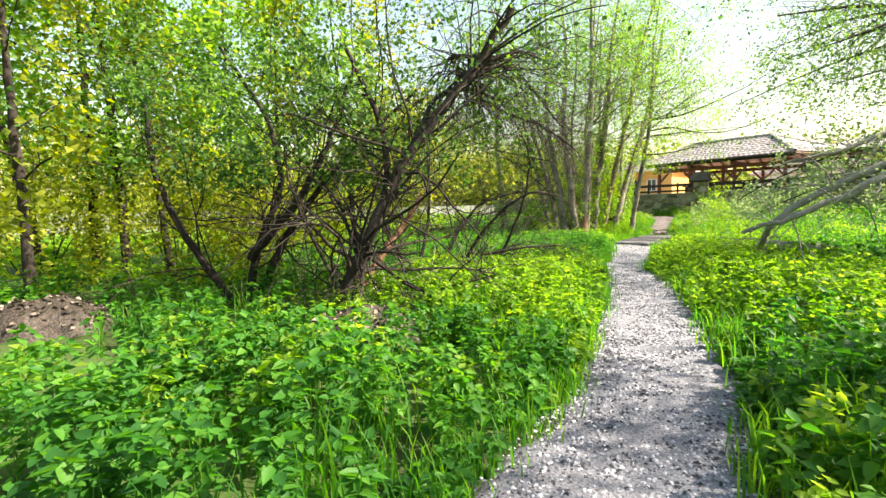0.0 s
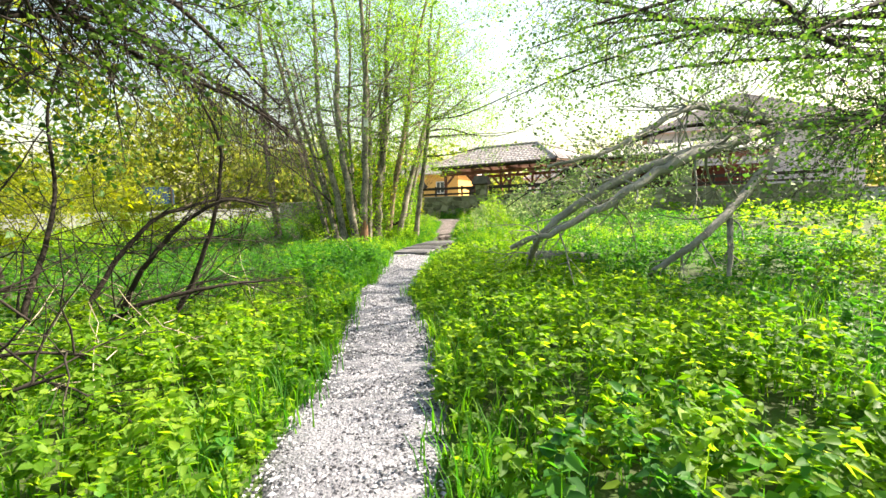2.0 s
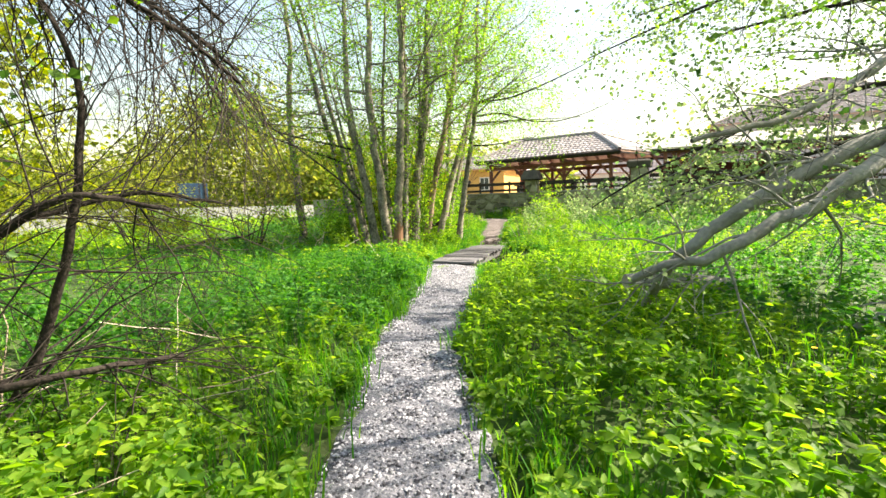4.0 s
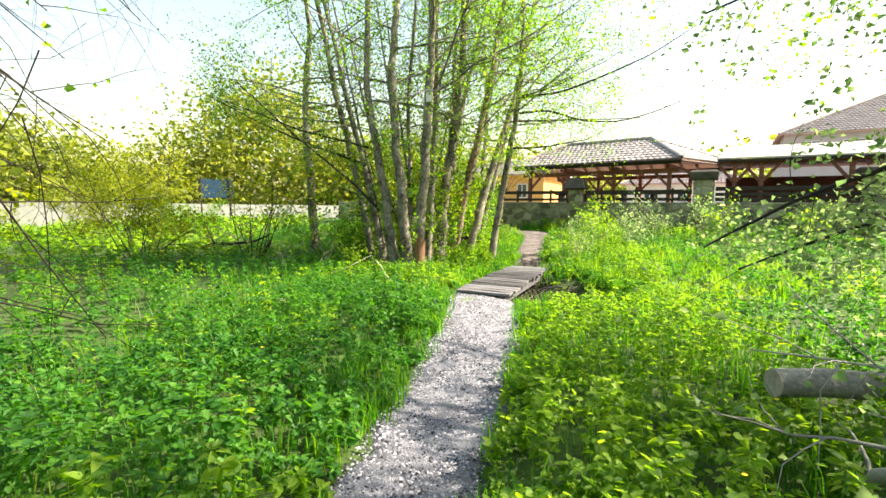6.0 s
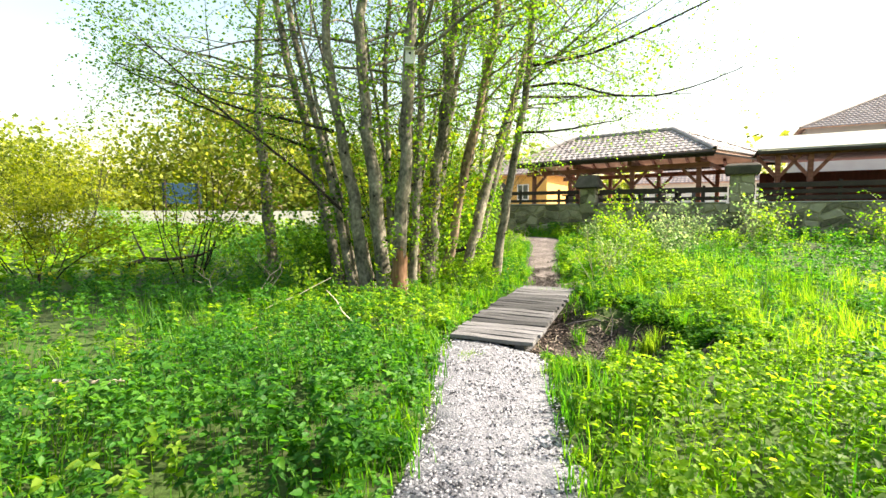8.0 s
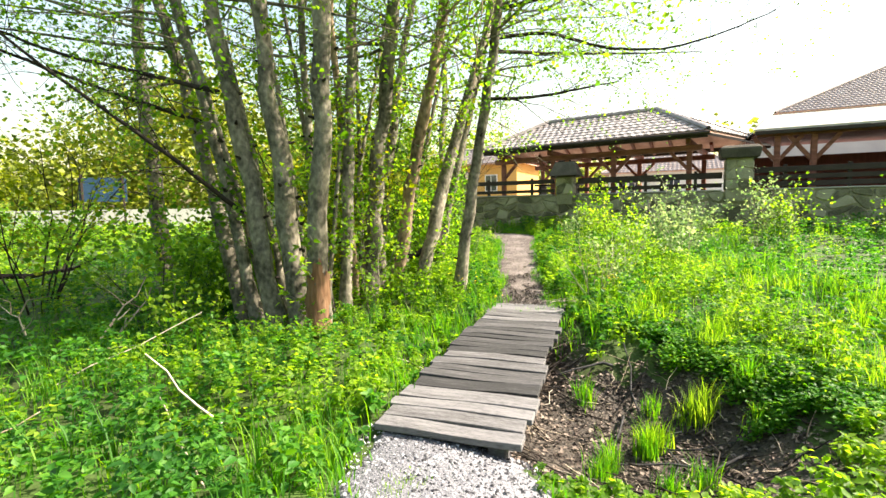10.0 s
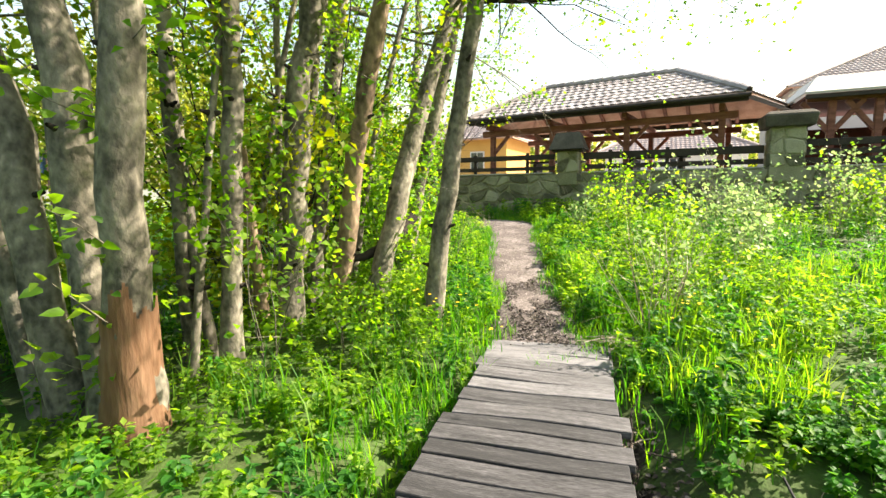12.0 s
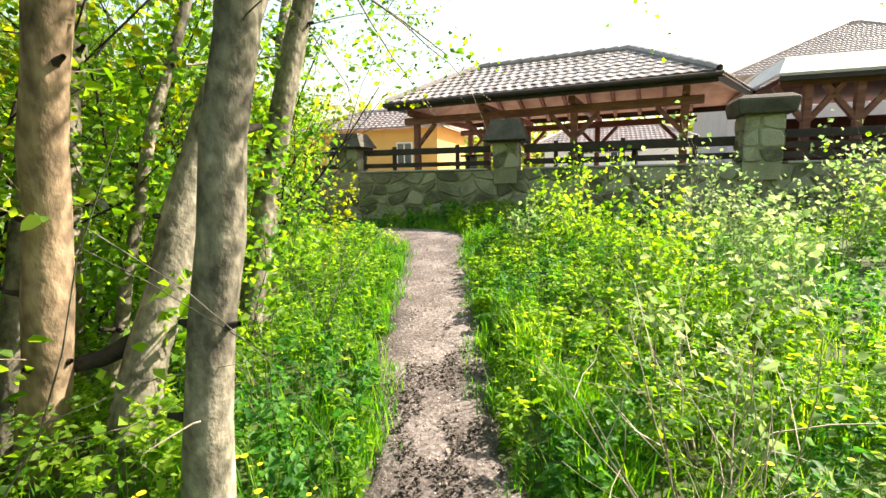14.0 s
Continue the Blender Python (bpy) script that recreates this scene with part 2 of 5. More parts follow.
def leaf_mesh(name, pos, size, up, mat, r, long=1.0, fold=0.12, spin=None, full=False):
    """Leaves folded along the rib, pointed or (full) with a rounded outline; up: how far they lie flat (1) or hang anyhow (0)."""
    n = len(pos)
    a = r.uniform(0, 2 * np.pi, n) if spin is None else spin
    nor = r.normal(0, 1, (n, 3)) * (1 - up) + np.array([0, 0, 1.0]) * (up + 0.15)
    nor /= np.linalg.norm(nor, axis=1)[:, None]
    d = np.stack([np.cos(a), np.sin(a), r.uniform(-0.6, 0.25, n)], 1)
    d -= nor * (d * nor).sum(1)[:, None]
    d /= np.linalg.norm(d, axis=1)[:, None] + 1e-9
    s = np.cross(nor, d)
    size = np.broadcast_to(np.asarray(size, float), (n,))[:, None]
    w = 0.38 * size
    L = size * long
    skew = r.uniform(0.8, 1.2, (n, 1))
    lift = nor * w * fold * 3
    tip = pos + d * L - nor * w * 0.25
    if not full:
        mid = pos + d * L * 0.42
        verts = np.stack([pos, mid + s * w * skew + lift, tip, mid - s * w / skew + lift], 1).reshape(-1, 3)
        i = np.arange(n)[:, None] * 4
        faces = np.stack([i + np.array([[0, 1, 2]]), i + np.array([[0, 2, 3]])], 1).reshape(-1, 3)
        return mesh_of(name, verts, faces, mat)
    low, high = pos + d * L * 0.2, pos + d * L * r.uniform(0.5, 0.68, (n, 1)) - nor * w * 0.12
    verts = np.stack([pos, low + s * w * 0.95 * skew + lift, high + s * w * 0.78 * skew + lift * 0.8, tip, high - s * w * 0.78 / skew + lift * 0.8, low - s * w * 0.95 / skew + lift], 1).reshape(-1, 3)
    i = np.arange(n)[:, None] * 6
    faces = np.stack([i + np.array([q]) for q in ((0, 1, 2), (0, 2, 3), (0, 3, 4), (0, 4, 5))], 1).reshape(-1, 3)
    return mesh_of(name, verts, faces, mat)


# ---- plan ----
W_DIR, N_DIR, WALL_O = np.array([0.6298, -0.7768]), np.array([0.7768, 0.6298]), np.array([16.35, 22.7])
WALL_M = pose(WALL_O[0], WALL_O[1], 0, 0, 0, math.degrees(math.atan2(W_DIR[1], W_DIR[0])))
GRAVEL = np.array([(-4.2, -9.0, 1.2), (-1.6, -4.5, 1.2), (-0.1, -1.6, 1.15), (0.85, 0.15, 1.05), (1.6, 1.1, 0.9), (2.4, 2.65, 0.9), (3.05, 3.9, 0.88), (3.65, 5.3, 0.8), (4.15, 6.7, 0.75), (4.8, 7.8, 0.85), (5.4, 8.8, 0.9), (6.2, 10.15, 1.0), (6.8, 11.4, 1.05), (7.15, 12.2, 1.1), (7.32, 12.42, 1.1)])
DIRT = np.array([(10.0, 15.32, 0.8), (10.2, 15.75, 0.75), (10.75, 16.75, 0.8), (11.9, 18.6, 0.9), (13.3, 20.65, 1.05), (14.0, 21.9, 1.3), (13.6, 23.1, 1.2), (12.0, 25.0, 1.0)])
BRIDGE_A, BRIDGE_B = np.array([7.2, 12.3]), np.array([10.08, 15.42])
B_DIR = (BRIDGE_B - BRIDGE_A) / np.linalg.norm(BRIDGE_B - BRIDGE_A)
B_NOR = np.array([B_DIR[1], -B_DIR[0]])


def resample(poly, step=0.1):
    d = np.r_[0, np.cumsum(np.linalg.norm(np.diff(poly[:, :2], axis=0), axis=1))]
    s = np.arange(0, d[-1], step)
    out = np.stack([np.interp(s, d, poly[:, k]) for k in range(3)], 1)
    for _ in range(6):
        out[1:-1] = (out[:-2] + 2 * out[1:-1] + out[2:]) / 4
    return out


GRAVEL_S, DIRT_S = resample(GRAVEL), resample(DIRT)
BRIDGE_S = np.concatenate([np.linspace(BRIDGE_A, BRIDGE_B, 40), np.full((40, 1), 1.0)], 1)
WAY_S = np.concatenate([GRAVEL_S, BRIDGE_S, DIRT_S])


def off_way(xy, line=WAY_S):
    """Metres from the edge of the way (negative on it)."""
    out = np.empty(len(xy))
    for i in range(0, len(xy), 4000):
        c = xy[i:i + 4000]
        d = np.sqrt(((c[:, None] - line[None, :, :2]) ** 2).sum(2)) - line[None, :, 2] / 2
        out[i:i + 4000] = d.min(1)
    return out


def waves(xy, scale, seed):
    """Smooth random relief between about -1 and 1."""
    r = np.random.RandomState(seed)
    out = np.zeros(len(xy))
    for k in range(7):
        a, f = r.uniform(0, 2 * np.pi), (0.6 + 0.35 * k) / scale
        out += np.sin((xy[:, 0] * np.cos(a) + xy[:, 1] * np.sin(a)) * 2 * np.pi * f + r.uniform(0, 6.3)) / (1 + 0.4 * k)
    return out / 2.6


POOL = np.array([8.85, 12.3])


def ditch(xy):
    """How far the stream bed is sunk."""
    rel = xy - (BRIDGE_A + BRIDGE_B) / 2
    along, side = rel @ B_DIR, rel @ B_NOR
    under_bridge = 0.38 * np.exp(-(along / 1.1) ** 4) * np.exp(-(side / 0.8) ** 4)
    rel = xy - POOL
    u, v = rel @ B_DIR, rel @ B_NOR
    pool = 0.5 * np.exp(-((u / 1.1) ** 2 + (v / 1.15) ** 2) ** 2)
    return np.maximum(under_bridge, pool)


def pool_edge(xy):
    """Metres out from the muddy pool's middle, squeezed to its shape."""
    rel = xy - POOL
    return np.sqrt((rel @ B_DIR / 1.1) ** 2 + (rel @ B_NOR / 1.15) ** 2)


def height(xy):
    n = (xy - WALL_O) @ N_DIR
    z = np.clip((n + 9.7) * 0.078, 0, 0.85)
    side = np.abs((xy - WALL_O) @ W_DIR)
    z = z * np.clip(1.6 - side / 30, 0, 1)
    near = np.clip(np.abs(xy).max(1) / 60, 0, 1)
    return z + 0.05 * waves(xy, 6, 3) * (1 - near) + 0.025 * waves(xy, 1.6, 4) * (1 - near) - ditch(xy)


def on_ground(xy, lift=0.0):
    return np.concatenate([xy, (height(xy) + lift)[:, None]], 1)


# ---- ground ----
def grid_axis(lo, hi, step):
    far = np.array([15, 40, 90, 180, 350, 700])
    return np.concatenate([lo - far[::-1], np.arange(lo, hi, step), hi + far])


gx, gy = grid_axis(-14, 32, 0.25), grid_axis(-12, 42, 0.25)
gxy = np.stack(np.meshgrid(gx, gy, indexing="ij"), -1).reshape(-1, 2)
gz = height(gxy)
over = off_way(gxy)
gz -= np.where(over < 0.12, 0.035, 0)
idx = np.arange(len(gx) * len(gy)).reshape(len(gx), len(gy))
gf = np.stack([idx[:-1, :-1], idx[1:, :-1], idx[1:, 1:], idx[:-1, 1:]], -1).reshape(-1, 4)
gc = gxy[gf].mean(1)
gslot = np.where(ditch(gc) > 0.2, 1, np.where((np.abs(gc - np.array([9, 15])) > 24).any(1), 2, 0))
tagged(new("ground", mesh_of("ground", np.c_[gxy, gz], gf, [M_SOIL, M_MUD, M_MEADOW], True, gslot)), "dark mossy soil under herbs with a muddy ditch", "ground", kind="structure")


def way_strip(name, line, mat, label, lift):
    d = np.gradient(line[:, :2], axis=0)
    d /= np.linalg.norm(d, axis=1)[:, None]
    nor = np.stack([d[:, 1], -d[:, 0]], 1)
    r = np.random.RandomState(len(line))
    cols = np.array([-0.5, -0.42, -0.2, 0, 0.2, 0.42, 0.5])
    jit = 1 + 0.1 * np.sin(np.arange(len(line)) * 0.33) + 0.08 * np.sin(np.arange(len(line)) * 0.9 + 1)
    xy = (line[:, None, :2] + nor[:, None] * (cols[None, :, None] * (line[:, 2] * jit)[:, None, None] * 1.06)).reshape(-1, 2)
    z = height(xy) + lift - 0.05 * (np.tile(np.abs(cols) > 0.45, len(line))) + r.normal(0, 0.004, len(xy))
    k = len(cols)
    i, j = np.meshgrid(np.arange(len(line) - 1), np.arange(k - 1), indexing="ij")
    a = (i * k + j).ravel()
    ob = new(name, mesh_of(name, np.c_[xy, z], np.stack([a, a + 1, a + k + 1, a + k], 1), mat, True))
    return tagged(ob, label, "path", kind="structure")


way_strip("gravel_path", GRAVEL_S, M_GRAVEL, "narrow footpath of pale crushed limestone gravel", 0.012)
way_strip("dirt_path", DIRT_S, M_DIRT, "trodden brown earth path with fine stones", 0.012)


def chips(name, line, count, mat, label, lo, hi, r):
    """Small angular stones lying on a way."""
    k = r.randint(0, len(line), count)
    d = np.gradient(line[:, :2], axis=0)
    d /= np.linalg.norm(d, axis=1)[:, None]
    nor = np.stack([d[:, 1], -d[:, 0]], 1)
    across = r.uniform(-0.53, 0.53, count)
    xy = line[k, :2] + nor[k] * (across * line[k, 2])[:, None] + d[k] * r.uniform(-0.1, 0.1, count)[:, None]
    s = r.uniform(lo, hi, count) * r.uniform(0.5, 1, count)
    c = on_ground(xy, 0.012)
    a = r.uniform(0, 6.28, count)
    ax = np.stack([np.cos(a), np.sin(a), np.zeros(count)], 1) * s[:, None]
    ay = np.stack([-np.sin(a), np.cos(a), np.zeros(count)], 1) * (s * r.uniform(0.5, 1, count))[:, None]
    az = np.array([[0, 0, 1.0]]) * (s * r.uniform(0.4, 0.8, count))[:, None]
    v = np.stack([c - ax, c + ax * 0.6 + ay, c + ax * 0.7 - ay, c - ax * 0.3 + ay * 0.3 + az, c + ax * 0.5 - ay * 0.2 + az * 0.85], 1).reshape(-1, 3)
    i = np.arange(count)[:, None, None] * 5
    f = (i + np.array([[[0, 3, 1], [1, 3, 4], [1, 4, 2], [2, 4, 0], [0, 4, 3]]])).reshape(-1, 3)
    tagged(new(name, mesh_of(name, v, f[:, ::-1], mat)), label, "gravel", kind="stuff")


near_gravel = GRAVEL_S[GRAVEL_S[:, 1] > -1.2]
chips("gravel_stones", near_gravel, 30000, M_STONE_CHIP, "loose pale limestone chips on the path", 0.006, 0.02, np.random.RandomState(1))
chips("path_crumbs", DIRT_S, 9000, M_DIRT_CHIP, "small stones and crumbs on the earth path", 0.004, 0.014, np.random.RandomState(2))

# ---- footbridge ----
B_LEN = float(np.linalg.norm(BRIDGE_B - BRIDGE_A))
bridge = thing("footbridge", pose(BRIDGE_A[0], BRIDGE_A[1], 0.0, 0, 0, math.degrees(math.atan2(B_DIR[1], B_DIR[0]))), "low footbridge of weathered grey planks without rails", "footbridge")
for y in (-0.36, 0.36):
    part("stringer", boxed(0.03, B_LEN - 0.03, y - 0.06, y + 0.06, -0.14, 0.02, 0.01), M_PLANK, bridge, "grey bearer beam")
r = random.Random(4)
x, k = 0.0, 0
while x < B_LEN:
    wide = r.uniform(0.15, 0.225)
    bm = bmesh.new()
    left, right = 0.5 + r.uniform(-0.02, 0.05), -0.5 + r.uniform(-0.05, 0.02)
    box(bm, 0.005, wide - r.uniform(0.005, 0.015), right, left, 0, 0.045, 0.004)
    bmesh.ops.subdivide_edges(bm, edges=[e for e in bm.edges if e.calc_length() > 0.6], cuts=3)
    for v in bm.verts:
        v.co.z += 0.006 * math.sin(v.co.y * 5 + k) + r.uniform(-0.002, 0.002)
    p = part("plank", bm, M_PLANK, bridge)
    p.location = (x, 0, 0.022 + r.uniform(0, 0.006) + 0.03 * math.sin(math.pi * x / B_LEN))
    p.rotation_euler = (r.uniform(-0.006, 0.006), r.uniform(-0.012, 0.012), r.uniform(-0.012, 0.012))
    x += wide
    k += 1

# ---- stone wall, pillars and fence ----
def frustum(bm, w0, d0, w1, d1, z0, z1):
    lo = [bm.verts.new((sx * w0, sy * d0, z0)) for sx, sy in ((-1, -1), (1, -1), (1, 1), (-1, 1))]
    hi = [bm.verts.new((sx * w1, sy * d1, z1)) for sx, sy in ((-1, -1), (1, -1), (1, 1), (-1, 1))]
    bm.faces.new(lo[::-1])
    bm.faces.new(hi)
    for i in range(4):
        bm.faces.new((lo[i], lo[(i + 1) % 4], hi[(i + 1) % 4], hi[i]))
    return bm


def stone(poly, proud, depth=0.03):
    """One stone of a rubble face: poly in (x, z), standing out towards -y."""
    bm = bmesh.new()
    c = np.mean(poly, 0)
    back = [bm.verts.new((px, 0.01, pz)) for px, pz in poly]
    rim = [bm.verts.new((px, -depth * 0.6, pz)) for px, pz in poly]
    top = [bm.verts.new((c[0] + (px - c[0]) * 0.86, -depth - proud, c[1] + (pz - c[1]) * 0.86)) for px, pz in poly]
    n = len(poly)
    bm.faces.new(top)
    for a, b in ((back, rim), (rim, top)):
        for i in range(n):
            bm.faces.new((a[i], a[(i + 1) % n], b[(i + 1) % n], b[i]))
    bmesh.ops.recalc_face_normals(bm, faces=bm.faces[:])
    return bm


def rubble(x0, x1, z0, z1, cell_w, cell_h, r, gap=0.018):
    """Irregular polygons that fill a rectangle."""
    nx, nz = max(1, round((x1 - x0) / cell_w)), max(1, round((z1 - z0) / cell_h))
    px = np.linspace(x0, x1, nx + 1)
    pz = np.linspace(z0, z1, nz + 1)
    P = {}
    for i in range(nx + 1):
        for j in range(nz + 1):
            jx = 0 if i in (0, nx) else r.uniform(-0.36, 0.36) * cell_w
            jz = 0 if j in (0, nz) else (r.uniform(-0.3, 0.3) + (0.24 if i % 2 else -0.24)) * cell_h
            P[i, j] = (px[i] + jx, pz[j] + jz)
    out = []
    for i in range(nx):
        for j in range(nz):
            q = [P[i, j], P[i + 1, j], P[i + 1, j + 1], P[i, j + 1]]
            c = np.mean(q, 0)
            pts = []
            for a in range(4):
                p, s = np.array(q[a]), np.array(q[(a + 1) % 4])
                pts += [p * 0.86 + s * 0.14, p * 0.3 + s * 0.7] if r.random() < 0.7 else [p * 0.9 + s * 0.1, (p + s) / 2 + (c - (p + s) / 2) * r.uniform(-0.12, 0.1)]
            pts = [c + (p - c) * (1 - gap / (np.linalg.norm(p - c) + 1e-6)) for p in pts]
            out.append(pts)
    return out


GW, WALL_TOP = 0.42, 1.86
wall = thing("wall_stone", WALL_M, "low retaining wall of grey-green rubble stone with pale coping", "wall", kind="structure")
part("wall_core", boxed(-14, 17, 0.0, GW, -0.3, WALL_TOP), M_MORTAR, wall)
r = random.Random(9)
pieces = rubble(-5.2, 9.4, 0.55, WALL_TOP, 0.42, 0.27, r)
for poly in pieces[:290]:
    part("stone", stone(poly, r.uniform(0, 0.02)), M_RUBBLE, wall)
bm = bmesh.new()
for poly in pieces[290:] + rubble(9.4, 16, 0.55, WALL_TOP, 0.45, 0.3, r) + rubble(-13, -5.2, 0.55, WALL_TOP, 0.5, 0.32, r):
    s = stone(poly, r.uniform(0, 0.02))
    me = bpy.data.meshes.new("stones_far")
    s.to_mesh(me)
    s.free()
    bm.from_mesh(me)
    bpy.data.meshes.remove(me)
tagged(part("stones_far", bm, M_RUBBLE, wall), kind="stuff")
for a, b in ((-14, -4.1), (-3.5, -0.28), (0.52, 4.72), (5.6, 10.0), (10.05, 17)):
    part("coping", boxed(a, b, -0.05, GW + 0.05, WALL_TOP + 0.003, WALL_TOP + 0.05, 0.012), M_COPING, wall)


def pillar(x, half, top, cap_h, slanted, label):
    ob = thing("stone_pillar", WALL_M @ Matrix.Translation((x, 0.2, 0)), label, "pillar", "pillars of the stone wall")
    part("shaft", boxed(-half + 0.02, half - 0.02, -half + 0.02, half - 0.02, WALL_TOP - 0.3, top), M_MORTAR, ob)
    rr = random.Random(int(x * 10) + 77)
    for turn in range(4):
        for poly in rubble(-half, half, WALL_TOP + 0.03, top, 0.33, 0.26, rr, 0.014):
            bm = stone(poly, rr.uniform(0, 0.012), 0.02)
            bmesh.ops.transform(bm, matrix=pose(0, 0, 0, 0, 0, 90 * turn) @ Matrix.Translation((0, -half + 0.02, 0)), verts=bm.verts[:])
            part("stone", bm, M_RUBBLE, ob)
    bm = bmesh.new()
    if slanted:
        frustum(bm, half + 0.2, half + 0.2, half + 0.02, half + 0.02, top, top + cap_h)
        part("cap", bm, M_CAP, ob, "sloping dark shingled cap")
        part("cap_board", boxed(-half - 0.12, half + 0.12, -half - 0.12, half + 0.12, top - 0.05, top - 0.002), M_RAIL, ob)
    else:
        frustum(bm, half + 0.12, half + 0.12, half + 0.17, half + 0.17, top, top + cap_h * 0.75)
        frustum(bm, half + 0.17, half + 0.17, half + 0.06, half + 0.06, top + cap_h * 0.75 + 0.001, top + cap_h)
        bmesh.ops.bevel(bm, geom=bm.edges[:], offset=0.02, segments=1, affect="EDGES")
        part("cap", bm, M_CAP, ob, "thick dark grey stone cap")
    return ob


pillar(5.15, 0.35, 2.8, 0.36, False, "square rubble stone pillar with a thick stone cap")
pillar(0.14, 0.28, 2.52, 0.46, True, "square rubble stone pillar with a sloping dark shingled cap")
pillar(-3.82, 0.27, 2.5, 0.34, True, "square rubble stone pillar with a sloping dark shingled cap")
pillar(10.3, 0.35, 2.8, 0.36, False, "square rubble stone pillar with a thick stone cap")


def fence(a, b, posts, boards, label):
    ob = thing("rail_fence", WALL_M @ Matrix.Translation((0, 0.24, 0)), label, "fence", "fence runs on the stone wall")
    for z, h in boards:
        bm = boxed(a, b, -0.06, -0.025, z, z + h, 0.006)
        part("rail", bm, M_RAIL, ob)
    for i in range(posts):
        x = a + (b - a) * (i + 0.5) / posts
        part("post", boxed(x - 0.045, x + 0.045, -0.024, 0.066, WALL_TOP + 0.05, boards[-1][0] + boards[-1][1] + 0.06, 0.008), M_RAIL, ob)
    return ob


two = [(1.98, 0.11), (2.28, 0.15)]
fence(-3.5, -0.25, 2, two, "dark brown fence of two wooden rails on posts")
fence(0.53, 4.74, 3, [(1.98, 0.13), (2.24, 0.19)], "dark brown fence of two wooden rails on posts")
fence(5.56, 9.9, 3, [(1.96, 0.14), (2.16, 0.13), (2.36, 0.16)], "dark brown fence of close wooden boards")
fence(-8.5, -4.12, 3, two, "dark brown fence of two wooden rails on posts")
fence(10.7, 16, 3, two, "dark brown fence of two wooden rails on posts")
yard = part("yard_floor", boxed(-14, 27, GW + 0.004, 34, 0.3, 1.62), M_ROAD)
yard.matrix_basis = WALL_M
tagged(yard, "raised paved yard behind the stone wall", "floor", kind="structure")


# ---- tiled roofs ----
def tile_mesh(w, l, mat):
    """A roof tile with a rolled profile, lying in x, running down along -y."""
    bm = bmesh.new()
    prof = [(-0.5, 0.0), (-0.3, 0.02), (-0.08, 0.022), (0.1, 0.003), (0.32, -0.003), (0.5, 0.004)]
    rows = []
    for y, lift in ((0.0, 0.0), (-l * 1.08, 0.022)):
        rows.append([bm.verts.new((px * w * 1.03, y, pz * w / 0.3 + lift)) for px, pz in prof])
    rows.append([bm.verts.new((px * w * 1.03, -l * 1.08, pz * w / 0.3 + 0.004)) for px, pz in prof])
    for a, b in zip(rows[:-1], rows[1:]):
        for i in range(len(prof) - 1):
            bm.faces.new((a[i], b[i], b[i + 1], a[i + 1]))
    me = bpy.data.meshes.new("tile")
    bm.to_mesh(me)
    bm.free()
    me.materials.append(mat)
    return me


TILE_W, TILE_L = 0.23, 0.31
TILE = tile_mesh(TILE_W, TILE_L, M_TILE)


def lay_tiles(parent, corner, along, up, length, inset0, inset1, limit, mat=M_TILE):
    """Tiles over a slope that narrows upwards: corner is its lower left, along its eave, up its slope with its length."""
    corner, along, up = Vector(corner), Vector(along).normalized(), Vector(up)
    run = up.length
    upn = up.normalized()
    nor = along.cross(upn)
    base = Matrix((along, upn, nor)).transposed().to_4x4()
    rows_n = int(run / TILE_L)
    rest, made = [], 0
    for j in range(rows_n + 1):
        y = min((j + 1) * TILE_L, run)
        a = inset0 * (y - TILE_L * 0.5) / run
        b = length - inset1 * (y - TILE_L * 0.5) / run
        n = max(0, int((b - a) / TILE_W))
        for i in range(n):
            x = a + (b - a) * (i + 0.5) / n
            m = Matrix.Translation(corner + along * x + upn * y + nor * 0.015) @ base @ pose(0, 0, 0, 0, 0, 0.6 * math.sin(i * 7.3 + j * 3.1))
            if made < limit:
                t = new("tile", TILE)
                t.parent = parent
                t.matrix_local = m
                made += 1
            else:
                rest.append(m)
    if rest:
        co = np.empty(len(TILE.vertices) * 3, np.float32)
        TILE.vertices.foreach_get("co", co)
        co = np.c_[co.reshape(-1, 3), np.ones(len(TILE.vertices))]
        fc = np.array([p.vertices[:] for p in TILE.polygons])
        vs = np.concatenate([(co @ np.array(m).T)[:, :3] for m in rest])
        fs = np.concatenate([fc + k * len(co) for k in range(len(rest))])
        ob = new("tiles_far", mesh_of("tiles_far", vs, fs, mat))
        ob.parent = parent
        tagged(ob, kind="stuff")


